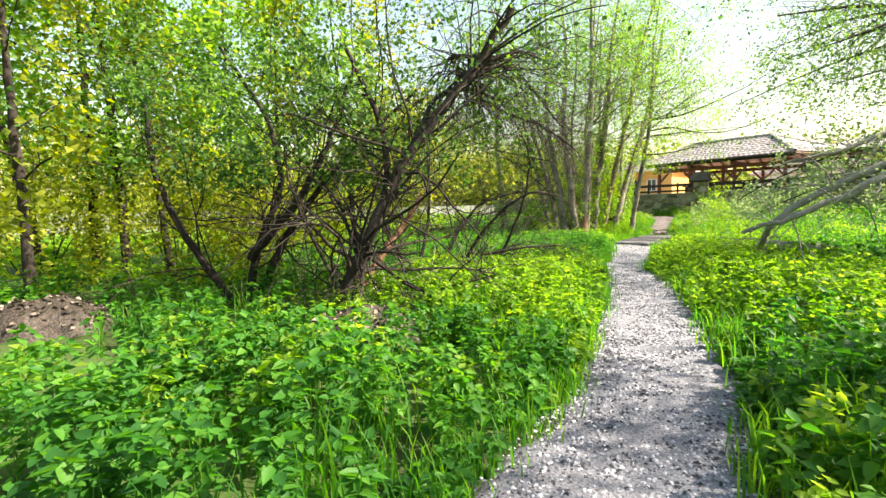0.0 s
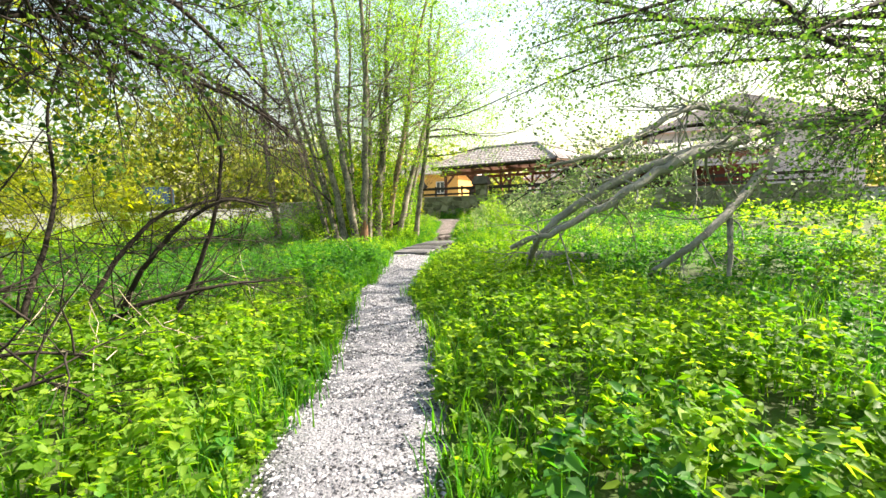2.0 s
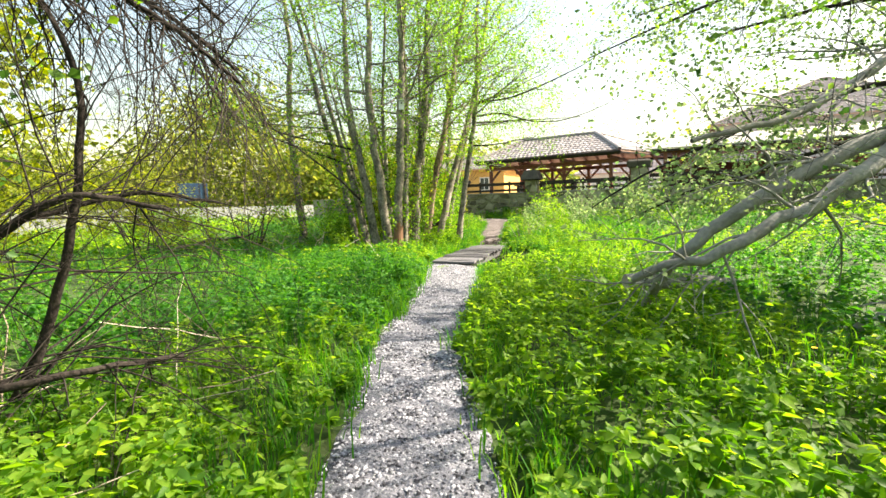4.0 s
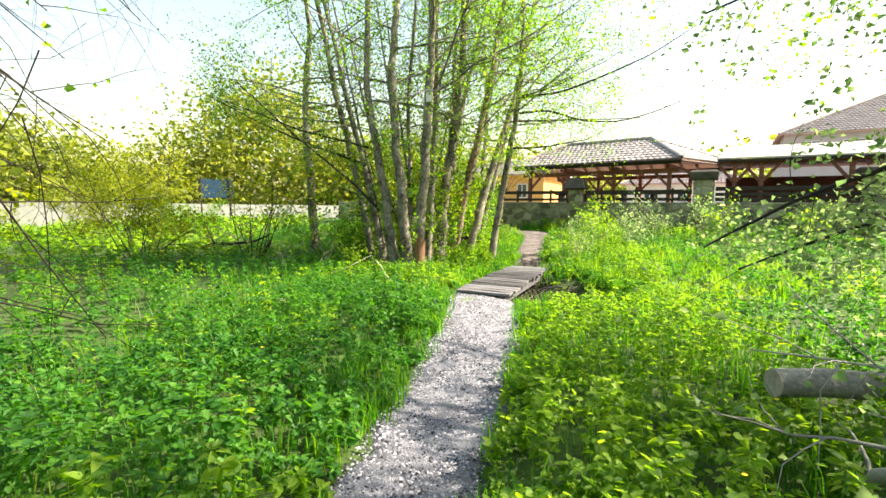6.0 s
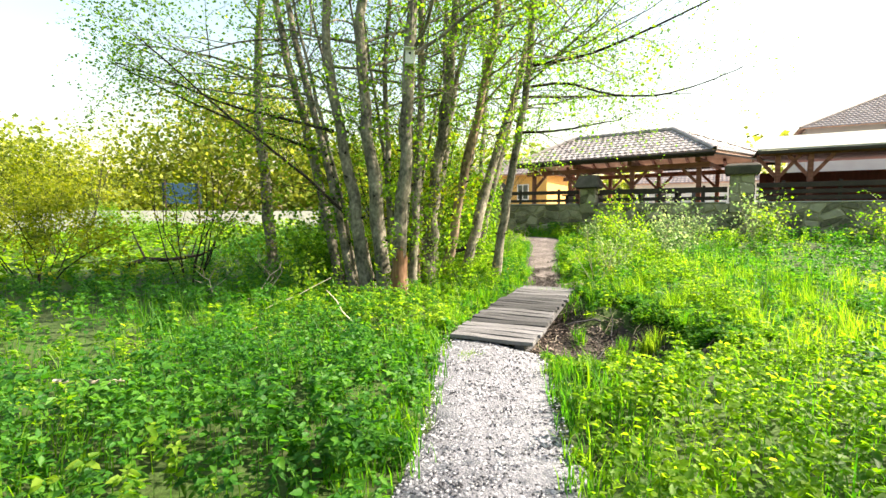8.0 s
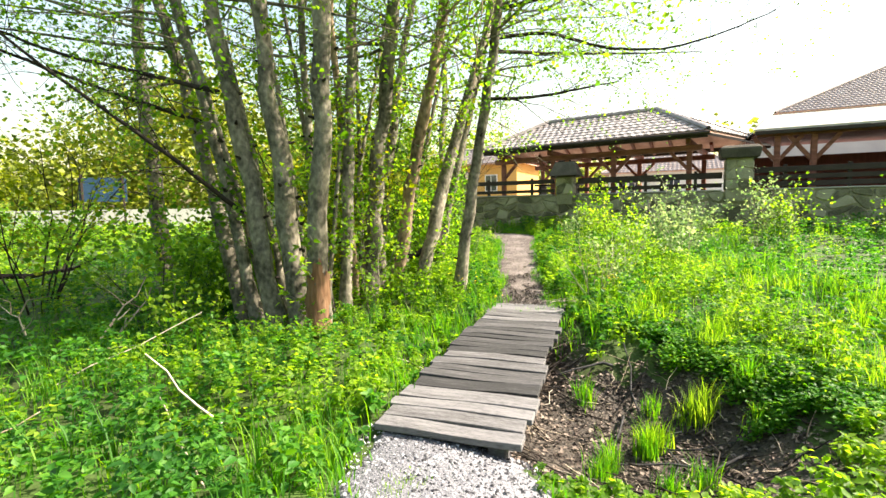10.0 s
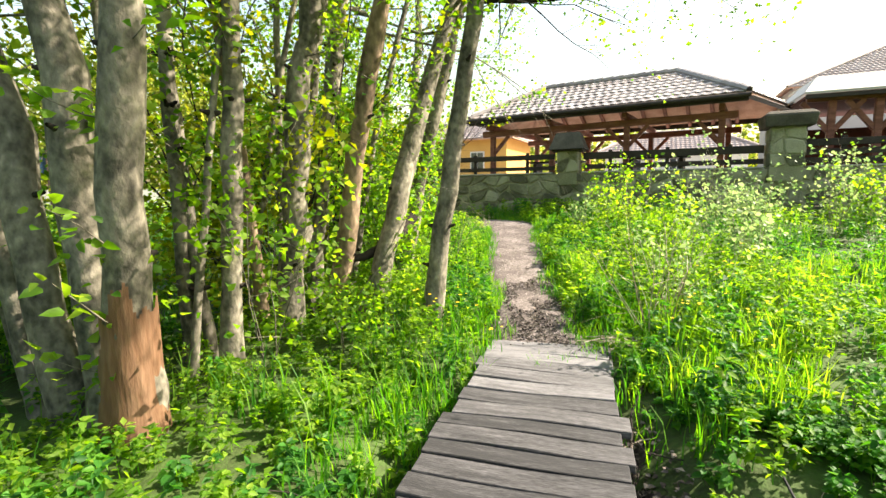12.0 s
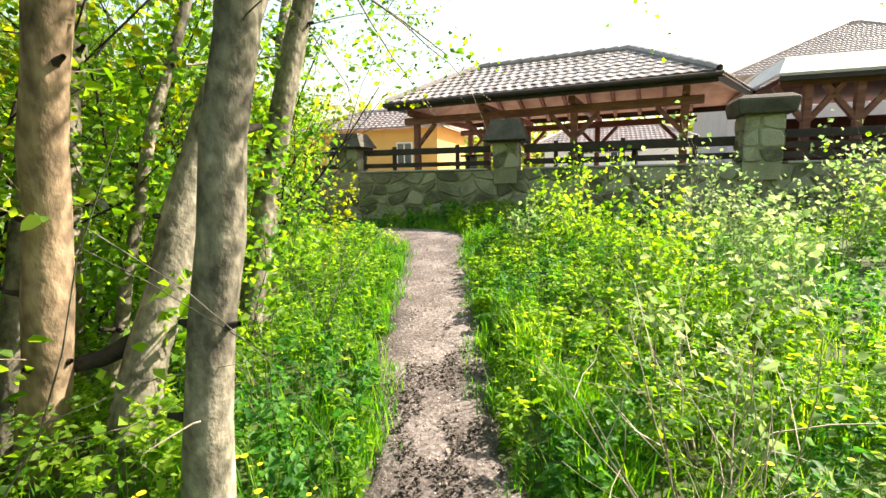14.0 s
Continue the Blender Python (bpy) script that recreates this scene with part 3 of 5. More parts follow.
def hip_roof(parent, length, depth, z0, z1, h0, h1, limit, thick=0.06, mat=M_TILE, splay=0.0):
    """A hipped roof over [0, length] x [0, depth]; h0, h1: how far the ridge ends stand in; splay: how far the far corner stands out."""
    c = [(0, 0, z0), (length, 0, z0), (length + splay, depth, z0), (0, depth, z0), (h0, depth / 2, z1), (length - h1, depth / 2, z1)]
    bm = bmesh.new()
    top = [bm.verts.new(p) for p in c]
    low = [bm.verts.new((p[0], p[1], p[2] - thick)) for p in c]
    for f in ((0, 1, 5, 4), (1, 2, 5), (2, 3, 4, 5), (3, 0, 4)):
        bm.faces.new([top[i] for i in f])
        bm.faces.new([low[i] for i in f][::-1])
    for i in range(4):
        a, b = i, (i + 1) % 4
        bm.faces.new((top[b], top[a], low[a], low[b]))
    deck = part("roof_deck", bm, M_BOARDS, parent, "pale soffit boards under the tiles")
    tiles = new("roof_tiles")
    tiles.parent = parent
    for (a, b, g, h), most in (((0, 1, 4, 5), limit), ((1, 2, 5, 5), min(limit, 60)), ((2, 3, 5, 4), 0), ((3, 0, 4, 4), 0)):
        a, b, g, h = (Vector(c[i]) for i in (a, b, g, h))
        along = (b - a).normalized()
        foot, back = (g - a).dot(along), (b - h).dot(along)
        lay_tiles(tiles, a, along, g - a - along * foot, (b - a).length, foot, back, most, mat)
    for a, b in ((4, 5), (0, 4), (1, 5), (2, 5), (3, 4)):
        pa, pb = np.array(c[a], float), np.array(c[b], float)
        n = max(3, int(np.linalg.norm(pb - pa) / 0.3))
        bm = bmesh.new()
        for i in range(n):
            p, q = pa + (pb - pa) * i / n, pa + (pb - pa) * (i + 1.08) / n
            v, f = tubes([([p + (0, 0, 0.04), q + (0, 0, 0.055)], [0.085, 0.1])], 8)
            vs = [bm.verts.new(k) for k in v]
            for face in f:
                bm.faces.new([vs[k] for k in face])
        part("ridge_tiles", bm, mat, tiles, "half-round ridge tiles")
    return deck


# ---- open pavilion ----
PAV_A, PAV_B = np.array([-3.15, 0.95]), np.array([4.32, -0.12])
P_LEN = float(np.linalg.norm(PAV_B - PAV_A))
PAV_M = WALL_M @ pose(PAV_A[0], PAV_A[1], 0, 0, 0, math.degrees(math.atan2(PAV_B[1] - PAV_A[1], PAV_B[0] - PAV_A[0])))
P_DEP, P_EAVE, P_RIDGE = 5.0, 3.66, 4.83
pav = thing("pavilion", PAV_M, "open timber pavilion with a hipped brown tile roof", "pavilion")
P_SPLAY = 1.5
hip_roof(pav, P_LEN, P_DEP, P_EAVE, P_RIDGE, 1.6, 1.85, 300, splay=P_SPLAY)
corners = [(0, 0), (P_LEN, 0), (P_LEN + P_SPLAY, P_DEP), (0, P_DEP)]
for (ax, ay), (bx, by) in zip(corners, corners[1:] + corners[:1]):
    part("fascia", beam(bmesh.new(), (ax, ay, P_EAVE - 0.105), (bx, by, P_EAVE - 0.105), 0.03 if ay == by else 0.2, 0.2 if ay == by else 0.03), M_RAIL, pav, "dark brown eaves board")
v, f = tubes([([(-0.05, -0.09, P_EAVE - 0.06), (P_LEN / 2, -0.09, P_EAVE - 0.07), (P_LEN + 0.05, -0.09, P_EAVE - 0.08)], [0.06, 0.06, 0.06])], 10)
under(new("gutter", mesh_of("gutter", v, f, M_RAIL, True)), pav)
BEAM_Z = 3.14
post_x = [0.55, 2.55, 4.7, P_LEN - 0.55]
for y in (0.6, P_DEP - 0.6):
    part("wall_plate", boxed(0.2, P_LEN - 0.2, y - 0.08, y + 0.08, BEAM_Z, BEAM_Z + 0.18, 0.01), M_TIMBER, pav)
    for x in post_x:
        part("post", boxed(x - 0.075, x + 0.075, y - 0.075, y + 0.075, 1.62, BEAM_Z - 0.002, 0.01), M_TIMBER, pav)
        for s in (-1, 1):
            if 0.2 < x + s * 0.6 < P_LEN - 0.2:
                part("brace", beam(bmesh.new(), (x + s * 0.06, y, 2.62), (x + s * 0.55, y, BEAM_Z), 0.1, 0.1), M_TIMBER, pav)
for x in (0.55, 2.55, 4.7, P_LEN - 0.55):
    part("tie_beam", boxed(x - 0.07, x + 0.07, 0.2, P_DEP - 0.2, BEAM_Z + 0.182, BEAM_Z + 0.34, 0.01), M_TIMBER, pav)
n_raft = 11
for i in range(n_raft):
    x = 0.35 + (P_LEN - 0.7) * i / (n_raft - 1)
    end = min(P_DEP / 2, P_DEP / 2 * min(x / 1.6, (P_LEN - x) / 1.85, 1))
    for s in (0, 1):
        y0, y1 = 0.05, end
        a = (x, y0 if not s else P_DEP - y0, P_EAVE - 0.11)
        b = (x, y1 if not s else P_DEP - y1, P_EAVE - 0.14 + (P_RIDGE - P_EAVE) * end / (P_DEP / 2))
        part("rafter", beam(bmesh.new(), a, b, 0.1, 0.12), M_TIMBER, pav)
for x in (2.0, 5.2):
    tb = thing("picnic_table", PAV_M @ Matrix.Translation((x, 2.6, 1.625)), "dark wooden picnic table under the pavilion roof", "table", "tables in the pavilion")
    part("tabletop", boxed(-0.9, 0.9, -0.4, 0.4, 0.7, 0.76, 0.01), M_RAIL, tb)
    for s in (-0.7, 0.7):
        part("leg", boxed(s - 0.06, s + 0.06, -0.3, 0.3, 0, 0.698, 0.01), M_RAIL, tb)

# ---- carport beside it ----
CP_M = WALL_M @ Matrix.Translation((5.55, 0.62, 0))
cp = thing("carport", CP_M, "open timber lean-to with a sloping pale metal roof", "carport")
def slab(corners, thick):
    bm = bmesh.new()
    hi = [bm.verts.new(q) for q in corners]
    lo = [bm.verts.new((q[0], q[1], q[2] - thick)) for q in corners]
    bm.faces.new(hi)
    bm.faces.new(lo[::-1])
    for i in range(len(hi)):
        j = (i + 1) % len(hi)
        bm.faces.new((hi[j], hi[i], lo[i], lo[j]))
    bmesh.ops.recalc_face_normals(bm, faces=bm.faces[:])
    return bm


part("roof", slab([(0, 0, 3.66), (9.0, 0, 3.66), (9.0, 1.3, 4.22), (0.5, 1.3, 4.22)], 0.05), M_FASCIA, cp, "pale beige metal apron roof")
part("roof", slab([(0, 0, 3.66), (0.5, 1.3, 4.22), (0.5, 3.2, 4.22), (0, 4.5, 3.66)], 0.05), M_FASCIA, cp, "pale beige metal hip of the roof")
part("roof", slab([(0.5, 1.3, 4.224), (9.0, 1.3, 4.224), (9.0, 4.5, 4.3), (0.5, 4.5, 4.3)], 0.05), M_FASCIA, cp, "flat pale metal roof")
part("fascia", boxed(0.02, 9.0, 0.02, 0.06, 3.5, 3.605, 0.01), M_RAIL, cp, "dark eaves board")
part("soffit", boxed(0.07, 9.0, 0.065, 4.5, 3.56, 3.6), M_REDWALL, cp)
for x in (0.62, 1.5, 4.2, 6.8):
    part("post", boxed(x - 0.075, x + 0.075, 0.25, 0.4, 1.62, 3.45, 0.01), M_TIMBER, cp)
    for s in (-1, 1):
        part("brace", beam(bmesh.new(), (x + s * 0.05, 0.325, 2.75), (x + s * 0.6, 0.325, 3.45), 0.11, 0.11), M_TIMBER, cp)
part("wall_plate", boxed(0.1, 8.9, 0.24, 0.41, 3.452, 3.558, 0.01), M_TIMBER, cp)
part("back_wall", boxed(0.3, 9.0, 3.6, 3.7, 1.62, 3.1), M_REDWALL, cp, "dark red board wall")


# ---- houses ----
def window(parent, x, y, z, w, h):
    win = part("window", boxed(x - w / 2, x + w / 2, y - 0.03, y + 0.01, z, z + h, 0.008), M_WHITE, parent)
    part("pane", boxed(x - w / 2 + 0.06, x + w / 2 - 0.06, y - 0.04, y - 0.031, z + 0.06, z + h - 0.06), glass_mat, win)
    part("window_bar", boxed(x - 0.02, x + 0.02, y - 0.05, y - 0.041, z + 0.06, z + h - 0.06), M_WHITE, win)


def house(x, y, length, depth, base, eave, ridge, hip, mat, label, wins):
    ob = thing("house", WALL_M @ Matrix.Translation((x, y, 0)), label, "house")
    part("wall", boxed(0.4, length - 0.4, 0.4, depth - 0.4, base, eave + 0.05), mat, ob)
    hip_roof(ob, length, depth, eave, ridge, hip, hip, 0, mat=M_TILE_PALE)
    for wx, wz, ww, wh in wins:
        window(ob, wx, 0.4, wz, ww, wh)
    return ob


house(8.75, 20.0, 16.0, 11.0, 1.6, 7.0, 10.6, 7.7, M_MAUVE, "grey-mauve plastered house with a hipped brown tile roof", [(1.9, 5.3, 1.0, 1.2), (4.2, 5.3, 1.2, 1.2), (7.5, 5.3, 1.2, 1.2)])
house(-10.5, 7.0, 7.0, 5.0, 1.6, 3.75, 4.75, 2.2, M_ORANGE, "ochre plastered cottage with a tile roof", [(2.0, 2.3, 0.7, 0.9), (5.2, 2.3, 0.7, 0.9)])
house(-1.0, 16.0, 8.0, 5.0, 1.6, 3.5, 4.7, 2.2, M_WHITE, "cream plastered outbuilding with a tile roof", [(2.0, 2.2, 0.8, 0.9), (4.2, 2.2, 0.8, 0.9)])


# ---- trees ----
def sprout(runs, tips, start, heading, length, radius, level, r, droop=0.0, wild=0.35, kids=4, reach=0.55):
    """A branch and its side branches; the last level's points carry leaves."""
    n = 3 if level == 0 else 5
    p, d = np.array(start, float), np.array(heading, float)
    d /= np.linalg.norm(d) + 1e-9
    pts = [p]
    for _ in range(n):
        d = d + r.normal(0, wild * 0.45, 3) + np.array([0, 0, -droop])
        d /= np.linalg.norm(d)
        p = p + d * length / n
        pts.append(p)
    pts = np.array(pts)
    runs.append((pts, np.linspace(radius, radius * 0.3, n + 1)))
    if level == 0:
        tips.append(pts[1:])
        return
    for _ in range(kids):
        t = r.uniform(0.25, 1.0)
        i = min(n - 1, int(t * n))
        q = pts[i] + (pts[i + 1] - pts[i]) * (t * n - i)
        side = r.normal(0, 1, 3)
        h = d * 0.7 + side / np.linalg.norm(side) * 0.8
        sprout(runs, tips, q, h, length * reach * r.uniform(0.7, 1.2), radius * 0.5 * (1.1 - 0.5 * t), level - 1, r, droop, wild, kids, reach)


def leaves_on(tips, per, spread, r, origin):
    pts = np.concatenate(tips)
    pos = np.repeat(pts, per, axis=0)
    pos = pos + r.normal(0, spread, pos.shape)
    world = pos + np.asarray(origin)
    return pos[(off_way(world[:, :2]) > 0.7) | (world[:, 2] > 2.7)]


def make_tree(name, stem, radii, label, bark, leaf, r, limbs=10, limb_len=2.0, low=0.35, level=1, kids=4, per=3, size=0.06, spread=0.1, droop=0.0, wild=0.35, up=0.3, group="", category="tree", rise=0.5, lean_to=None, shoots=0):
    """A tapered stem with limbs, twigs and a crown of single leaves. stem: points from the ground up."""
    stem = np.asarray(stem, float)
    t = np.linspace(0, len(stem) - 1, 5 * len(stem))
    pts = np.stack([np.interp(t, np.arange(len(stem)), stem[:, k]) for k in range(3)], 1)
    for _ in range(3):
        pts[1:-1] = (pts[:-2] + 2 * pts[1:-1] + pts[2:]) / 4
    pts[1:-1] += r.normal(0, radii[0] * 0.16, (len(pts) - 2, 3))
    rad = np.interp(t, np.linspace(0, len(stem) - 1, len(radii)), radii) * r.uniform(0.92, 1.1, len(t))
    rad[0] *= 1.35
    rad[1] *= 1.12
    base = Vector(stem[0])
    ob = thing(name, Matrix.Translation(base), label, category, group)
    off = np.array(base)
    v, f = tubes([(pts - off, rad)], 12)
    under(new("trunk", mesh_of("trunk", v, f, bark, True)), ob)
    grown, tips = [], []
    for k in range(limbs):
        u = low + (1 - low) * (k + r.uniform(0, 1)) / limbs
        i = min(len(pts) - 2, int(u * (len(pts) - 1)))
        a = r.uniform(0, 2 * np.pi)
        h = np.array([np.cos(a), np.sin(a), rise + r.uniform(-0.3, 0.5)])
        if lean_to is not None:
            h = h + np.array(lean_to)
        runs = []
        grown.append(runs)
        sprout(runs, tips, pts[i] - off, h, limb_len * (1.25 - 0.6 * u) * r.uniform(0.7, 1.2), max(0.008, rad[i] * 0.32), level, r, droop, wild, kids)
    for one in grown:
        v, f = tubes(one, 6)
        tagged(under(new("limb", mesh_of("limb", v, f, bark, True)), ob), kind="stuff")
    if shoots:
        stubs, twigs, buds = [], [], []
        for _ in range(shoots):
            i = int(r.uniform(0.08, 0.42) * (len(pts) - 1))
            a = r.uniform(0, 2 * np.pi)
            h = np.array([np.cos(a), np.sin(a), 0.25])
            p = pts[i] - off + h * rad[i] * 0.8
            stubs.append((np.array([p, p + h * 0.03, p + h * r.uniform(0.04, 0.1)]), np.array([0.028, 0.019, 0.012])))
            i = int(r.uniform(0.06, 0.45) * (len(pts) - 1))
            a = r.uniform(0, 2 * np.pi)
            sprout(twigs, buds, pts[i] - off, (np.cos(a), np.sin(a), 0.6), r.uniform(0.25, 0.6), 0.006, 0, r)
        for one in stubs:
            v, f = tubes([one], 6)
            under(new("branch_stub", mesh_of("branch_stub", v, f, M_DARKBARK, True)), ob)
        v, f = tubes(twigs, 4)
        tagged(under(new("shoot_twigs", mesh_of("shoot_twigs", v, f, bark, True)), ob), kind="stuff")
        pos = leaves_on(buds, 7, 0.06, r, off)
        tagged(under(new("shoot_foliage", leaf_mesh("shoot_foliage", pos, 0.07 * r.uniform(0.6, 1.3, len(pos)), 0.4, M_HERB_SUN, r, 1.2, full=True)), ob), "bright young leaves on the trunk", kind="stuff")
    if leaf is not None and per > 0:
        pos = leaves_on(tips, per, spread, r, off)
        crown = new("crown", leaf_mesh("crown", pos, size * r.uniform(0.6, 1.3, len(pos)), up, leaf, r))
        under(crown, ob)
    return ob


# the alder clump beside the bridge: base x, y, then the stem's place at 4.5 m, radius
CLUMP = [(6.34, 16.1, 5.5, 17.0, 0.075), (6.56, 15.87, 5.87, 16.33, 0.105), (6.8, 15.69, 6.45, 16.08, 0.12), (6.93, 15.36, 7.15, 15.15, 0.115), (7.5, 16.32, 7.8, 16.55, 0.08),
         (8.06, 17.15, 8.56, 17.0, 0.125), (7.86, 17.1, 7.4, 16.25, 0.055), (8.66, 17.6, 9.3, 16.75, 0.105), (8.97, 17.25, 10.72, 18.0, 0.115), (9.32, 16.4, 9.88, 15.9, 0.085),
         (7.2, 16.75, 7.15, 17.05, 0.06), (6.2, 16.6, 5.3, 17.3, 0.09), (8.45, 17.9, 9.25, 18.5, 0.085), (9.93, 18.7, 10.98, 18.5, 0.1), (8.28, 18.24, 8.88, 17.87, 0.075), (4.95, 19.5, 4.7, 19.9, 0.13), (8.7, 18.6, 9.2, 19.0, 0.08), (10.3, 19.4, 11.3, 21.0, 0.09)]
ALDERS = []
for k, (bx, by, tx, ty, rad) in enumerate(CLUMP):
    r = np.random.RandomState(100 + k)
    z = float(height(np.array([[bx, by]]))[0]) - 0.1
    b, t = np.array([bx, by, z]), np.array([tx, ty, 4.5])
    d = t - b
    top = t + d * 0.95 + np.array([r.normal(0, 0.3), r.normal(0, 0.3), 0.6])
    rad = rad * 1.12
    bend = (b + t) / 2 - np.array([d[0], d[1], 0]) * 0.06
    alder = make_tree("alder", [b, bend, t, (t + top) / 2 + r.normal(0, 0.12, 3), top], [rad, rad * 0.86, rad * 0.7, rad * 0.5, rad * 0.25],
              "alder stem with flaking tan bark leaning out of a clump" if k in (6, 7) else "slender grey-barked alder stem leaning out of a clump", M_TANBARK if k in (6, 7) else M_BARK, M_CROWN, r, limbs=12, limb_len=3.1, low=0.42, level=2, kids=4, per=6, size=0.062, spread=0.12, rise=0.15, wild=0.28, group="alder clump by the footbridge",
              lean_to=(d[0] * 0.25, d[1] * 0.25, 0), shoots=9)
    ALDERS.append(alder)
# thinner stems between them
THIN = [(7.2, 16.2, 7.9, 16.7, 0.035), (7.0, 16.0, 6.6, 16.9, 0.045), (8.1, 17.6, 8.3, 18.3, 0.05), (7.7, 17.5, 8.6, 17.6, 0.04), (8.9, 17.9, 10.2, 18.6, 0.05), (6.5, 16.5, 5.5, 16.3, 0.045), (7.35, 16.6, 7.0, 17.6, 0.05), (6.75, 16.3, 6.0, 17.4, 0.05)]
for k, (bx, by, tx, ty, rad) in enumerate(THIN):
    r = np.random.RandomState(140 + k)
    b, t = np.array([bx, by, float(height(np.array([[bx, by]]))[0]) - 0.1]), np.array([tx, ty, 4.5])
    d = t - b
    make_tree("alder", [b, (b + t) / 2 - np.array([d[0], d[1], 0]) * 0.08, t, t + d * 0.7], [rad, rad * 0.8, rad * 0.6, rad * 0.25], "thin grey alder stem inside the clump", M_BARK, M_CROWN, r,
              limbs=7, limb_len=2.0, low=0.4, level=1, kids=4, per=6, size=0.062, spread=0.12, rise=0.15, wild=0.28, group="alder clump by the footbridge", lean_to=(d[0] * 0.25, d[1] * 0.25, 0), shoots=5)
# a strip of bare orange wood low on one stem
zs = np.linspace(0.05, 1.05, 130)
v, f = tubes([(np.c_[6.925 + 0.035 * zs, 15.365 - 0.03 * zs, zs], np.interp(zs, [0, 0.3, 1.1], [0.2, 0.168, 0.142]))], 64)
mid = v[f].mean(1)
side = (mid[:, :2] - np.array([6.94, 15.353])) @ np.array([0.35, -0.94])
rim = 0.86 + 0.09 * np.sin(31 * mid[:, 0]) + 0.05 * np.sin(83 * mid[:, 0] + 1)
keep = (side > 0.02 + 0.13 * np.clip(mid[:, 2] - 0.45, 0, 1) + 0.012 * np.sin(23 * mid[:, 2])) & (mid[:, 2] < rim)
bare = under(new("bare_wood", mesh_of("bare_wood", v, f[keep], M_BARE, True)), ALDERS[3])
bare.location = -ALDERS[3].matrix_basis.translation
tagged(bare, "strip of orange wood where the alder lost its bark")
# cut limb by the right-hand stems
v, f = tubes([([(8.7, 17.5, 0.66), (9.0, 17.5, 0.68), (9.3, 17.5, 0.8), (9.55, 17.6, 0.98), (9.72, 17.68, 1.12)], [0.035, 0.05, 0.075, 0.08, 0.07])], 10)
tagged(new("broken_limb", mesh_of("broken_limb", v, f, M_DARKBARK, True)), "dark broken limb lying against an alder stem", "log")

# nest box
nb = thing("nest_box", pose(7.09, 15.05, 3.95, 0, 0, -18), "white wooden nest box hung on an alder stem", "nest box")
part("body", boxed(-0.075, 0.075, -0.08, 0.06, 0, 0.24, 0.006), M_BOX, nb)
part("roof", boxed(-0.095, 0.095, -0.12, 0.07, 0.243, 0.262, 0.004, pose(0, 0, 0, 4)), M_BOX, nb, "overhanging white board roof")
bm = bmesh.new()
bmesh.ops.create_cone(bm, cap_ends=True, segments=14, radius1=0.018, radius2=0.018, depth=0.006, matrix=pose(0, -0.083, 0.17, 90))
part("entrance_hole", bm, M_HOLE, nb)
for z in (0.05, 0.19):
    part("batten", boxed(-0.02, 0.02, 0.061, 0.09, z - 0.02, z + 0.02), M_BOX, nb)


# ---- the leaning pale-barked tree over the meadow ----
def bough(ob, name, pts, r0, r1, bark, r, twigs, twig_len, leaf, per, size, label="", droop=0.05, level=1, kids=4, bare_below=0.0):
    pts = np.asarray(pts, float)
    t = np.linspace(0, len(pts) - 1, 5 * len(pts))
    fine = np.stack([np.interp(t, np.arange(len(pts)), pts[:, k]) for k in range(3)], 1)
    for _ in range(3):
        fine[1:-1] = (fine[:-2] + 2 * fine[1:-1] + fine[2:]) / 4
    fine[1:-1] += r.normal(0, r0 * 0.12, (len(fine) - 2, 3))
    rad = np.linspace(r0, r1, len(fine))
    off = np.array(ob.matrix_basis.translation)
    v, f = tubes([(fine - off, rad)], 10)
    limb = under(new(name, mesh_of(name, v, f, bark, True)), ob)
    if label:
        tagged(limb, label)
    runs, tips = [], []
    for _ in range(twigs):
        i = r.randint(2, len(fine) - 1)
        tan = fine[i + 1 if i + 1 < len(fine) else i] - fine[i - 1]
        tan /= np.linalg.norm(tan) + 1e-9
        h = tan * 0.8 + r.normal(0, 0.7, 3)
        sprout(runs, tips, fine[i] - off, h, twig_len * r.uniform(0.5, 1.3), max(0.005, rad[i] * 0.3), level, r, droop, 0.4, kids)
    def over_way(q):
        q = np.asarray(q, float).reshape(-1, 3) + off
        return bool(((off_way(q[:, :2]) < 0.1) & (q[:, 2] < 2.2)).any())

    runs = [q for q in runs if not over_way(q[0])]
    tips = [q for q in tips if not over_way(q)]
    if runs:
        v, f = tubes(runs, 5)
        tagged(under(new("twigwork", mesh_of("twigwork", v, f, bark, True)), limb), kind="stuff")
    if leaf is not None and bare_below > 0:
        tips = [q for q in tips if q[:, 2].mean() + off[2] > bare_below]
    if leaf is not None and tips and per:
        pos = leaves_on(tips, per, 0.07, r, off)
        under(new("foliage", leaf_mesh("foliage", pos, size * r.uniform(0.6, 1.3, len(pos)), 0.3, leaf, r)), limb)
    return limb


r = np.random.RandomState(31)
lt = thing("leaning_tree", Matrix.Translation((13.6, 2.4, -0.05)), "pale-barked tree with long boughs sinking into the meadow", "tree")
bough(lt, "trunk", [(13.6, 2.4, -0.05), (13.5, 2.5, 1.2), (13.3, 2.9, 2.6), (12.8, 3.6, 4.2), (12.0, 4.4, 6.2)], 0.2, 0.07, M_PALEBARK, r, 18, 2.6, M_CROWN, 3, 0.075, level=2)
bough(lt, "bough", [(13.3, 2.9, 2.7), (12.3, 4.2, 2.68), (11.05, 4.82, 2.52), (9.6, 4.5, 2.28), (8.27, 4.25, 2.03), (7.4, 4.5, 1.7), (6.8, 4.6, 1.4), (5.95, 4.83, 0.97), (5.45, 5.3, 0.72)], 0.13, 0.03, M_PALEBARK, r, 34, 1.0, M_SILVERLEAF, 1, 0.05)
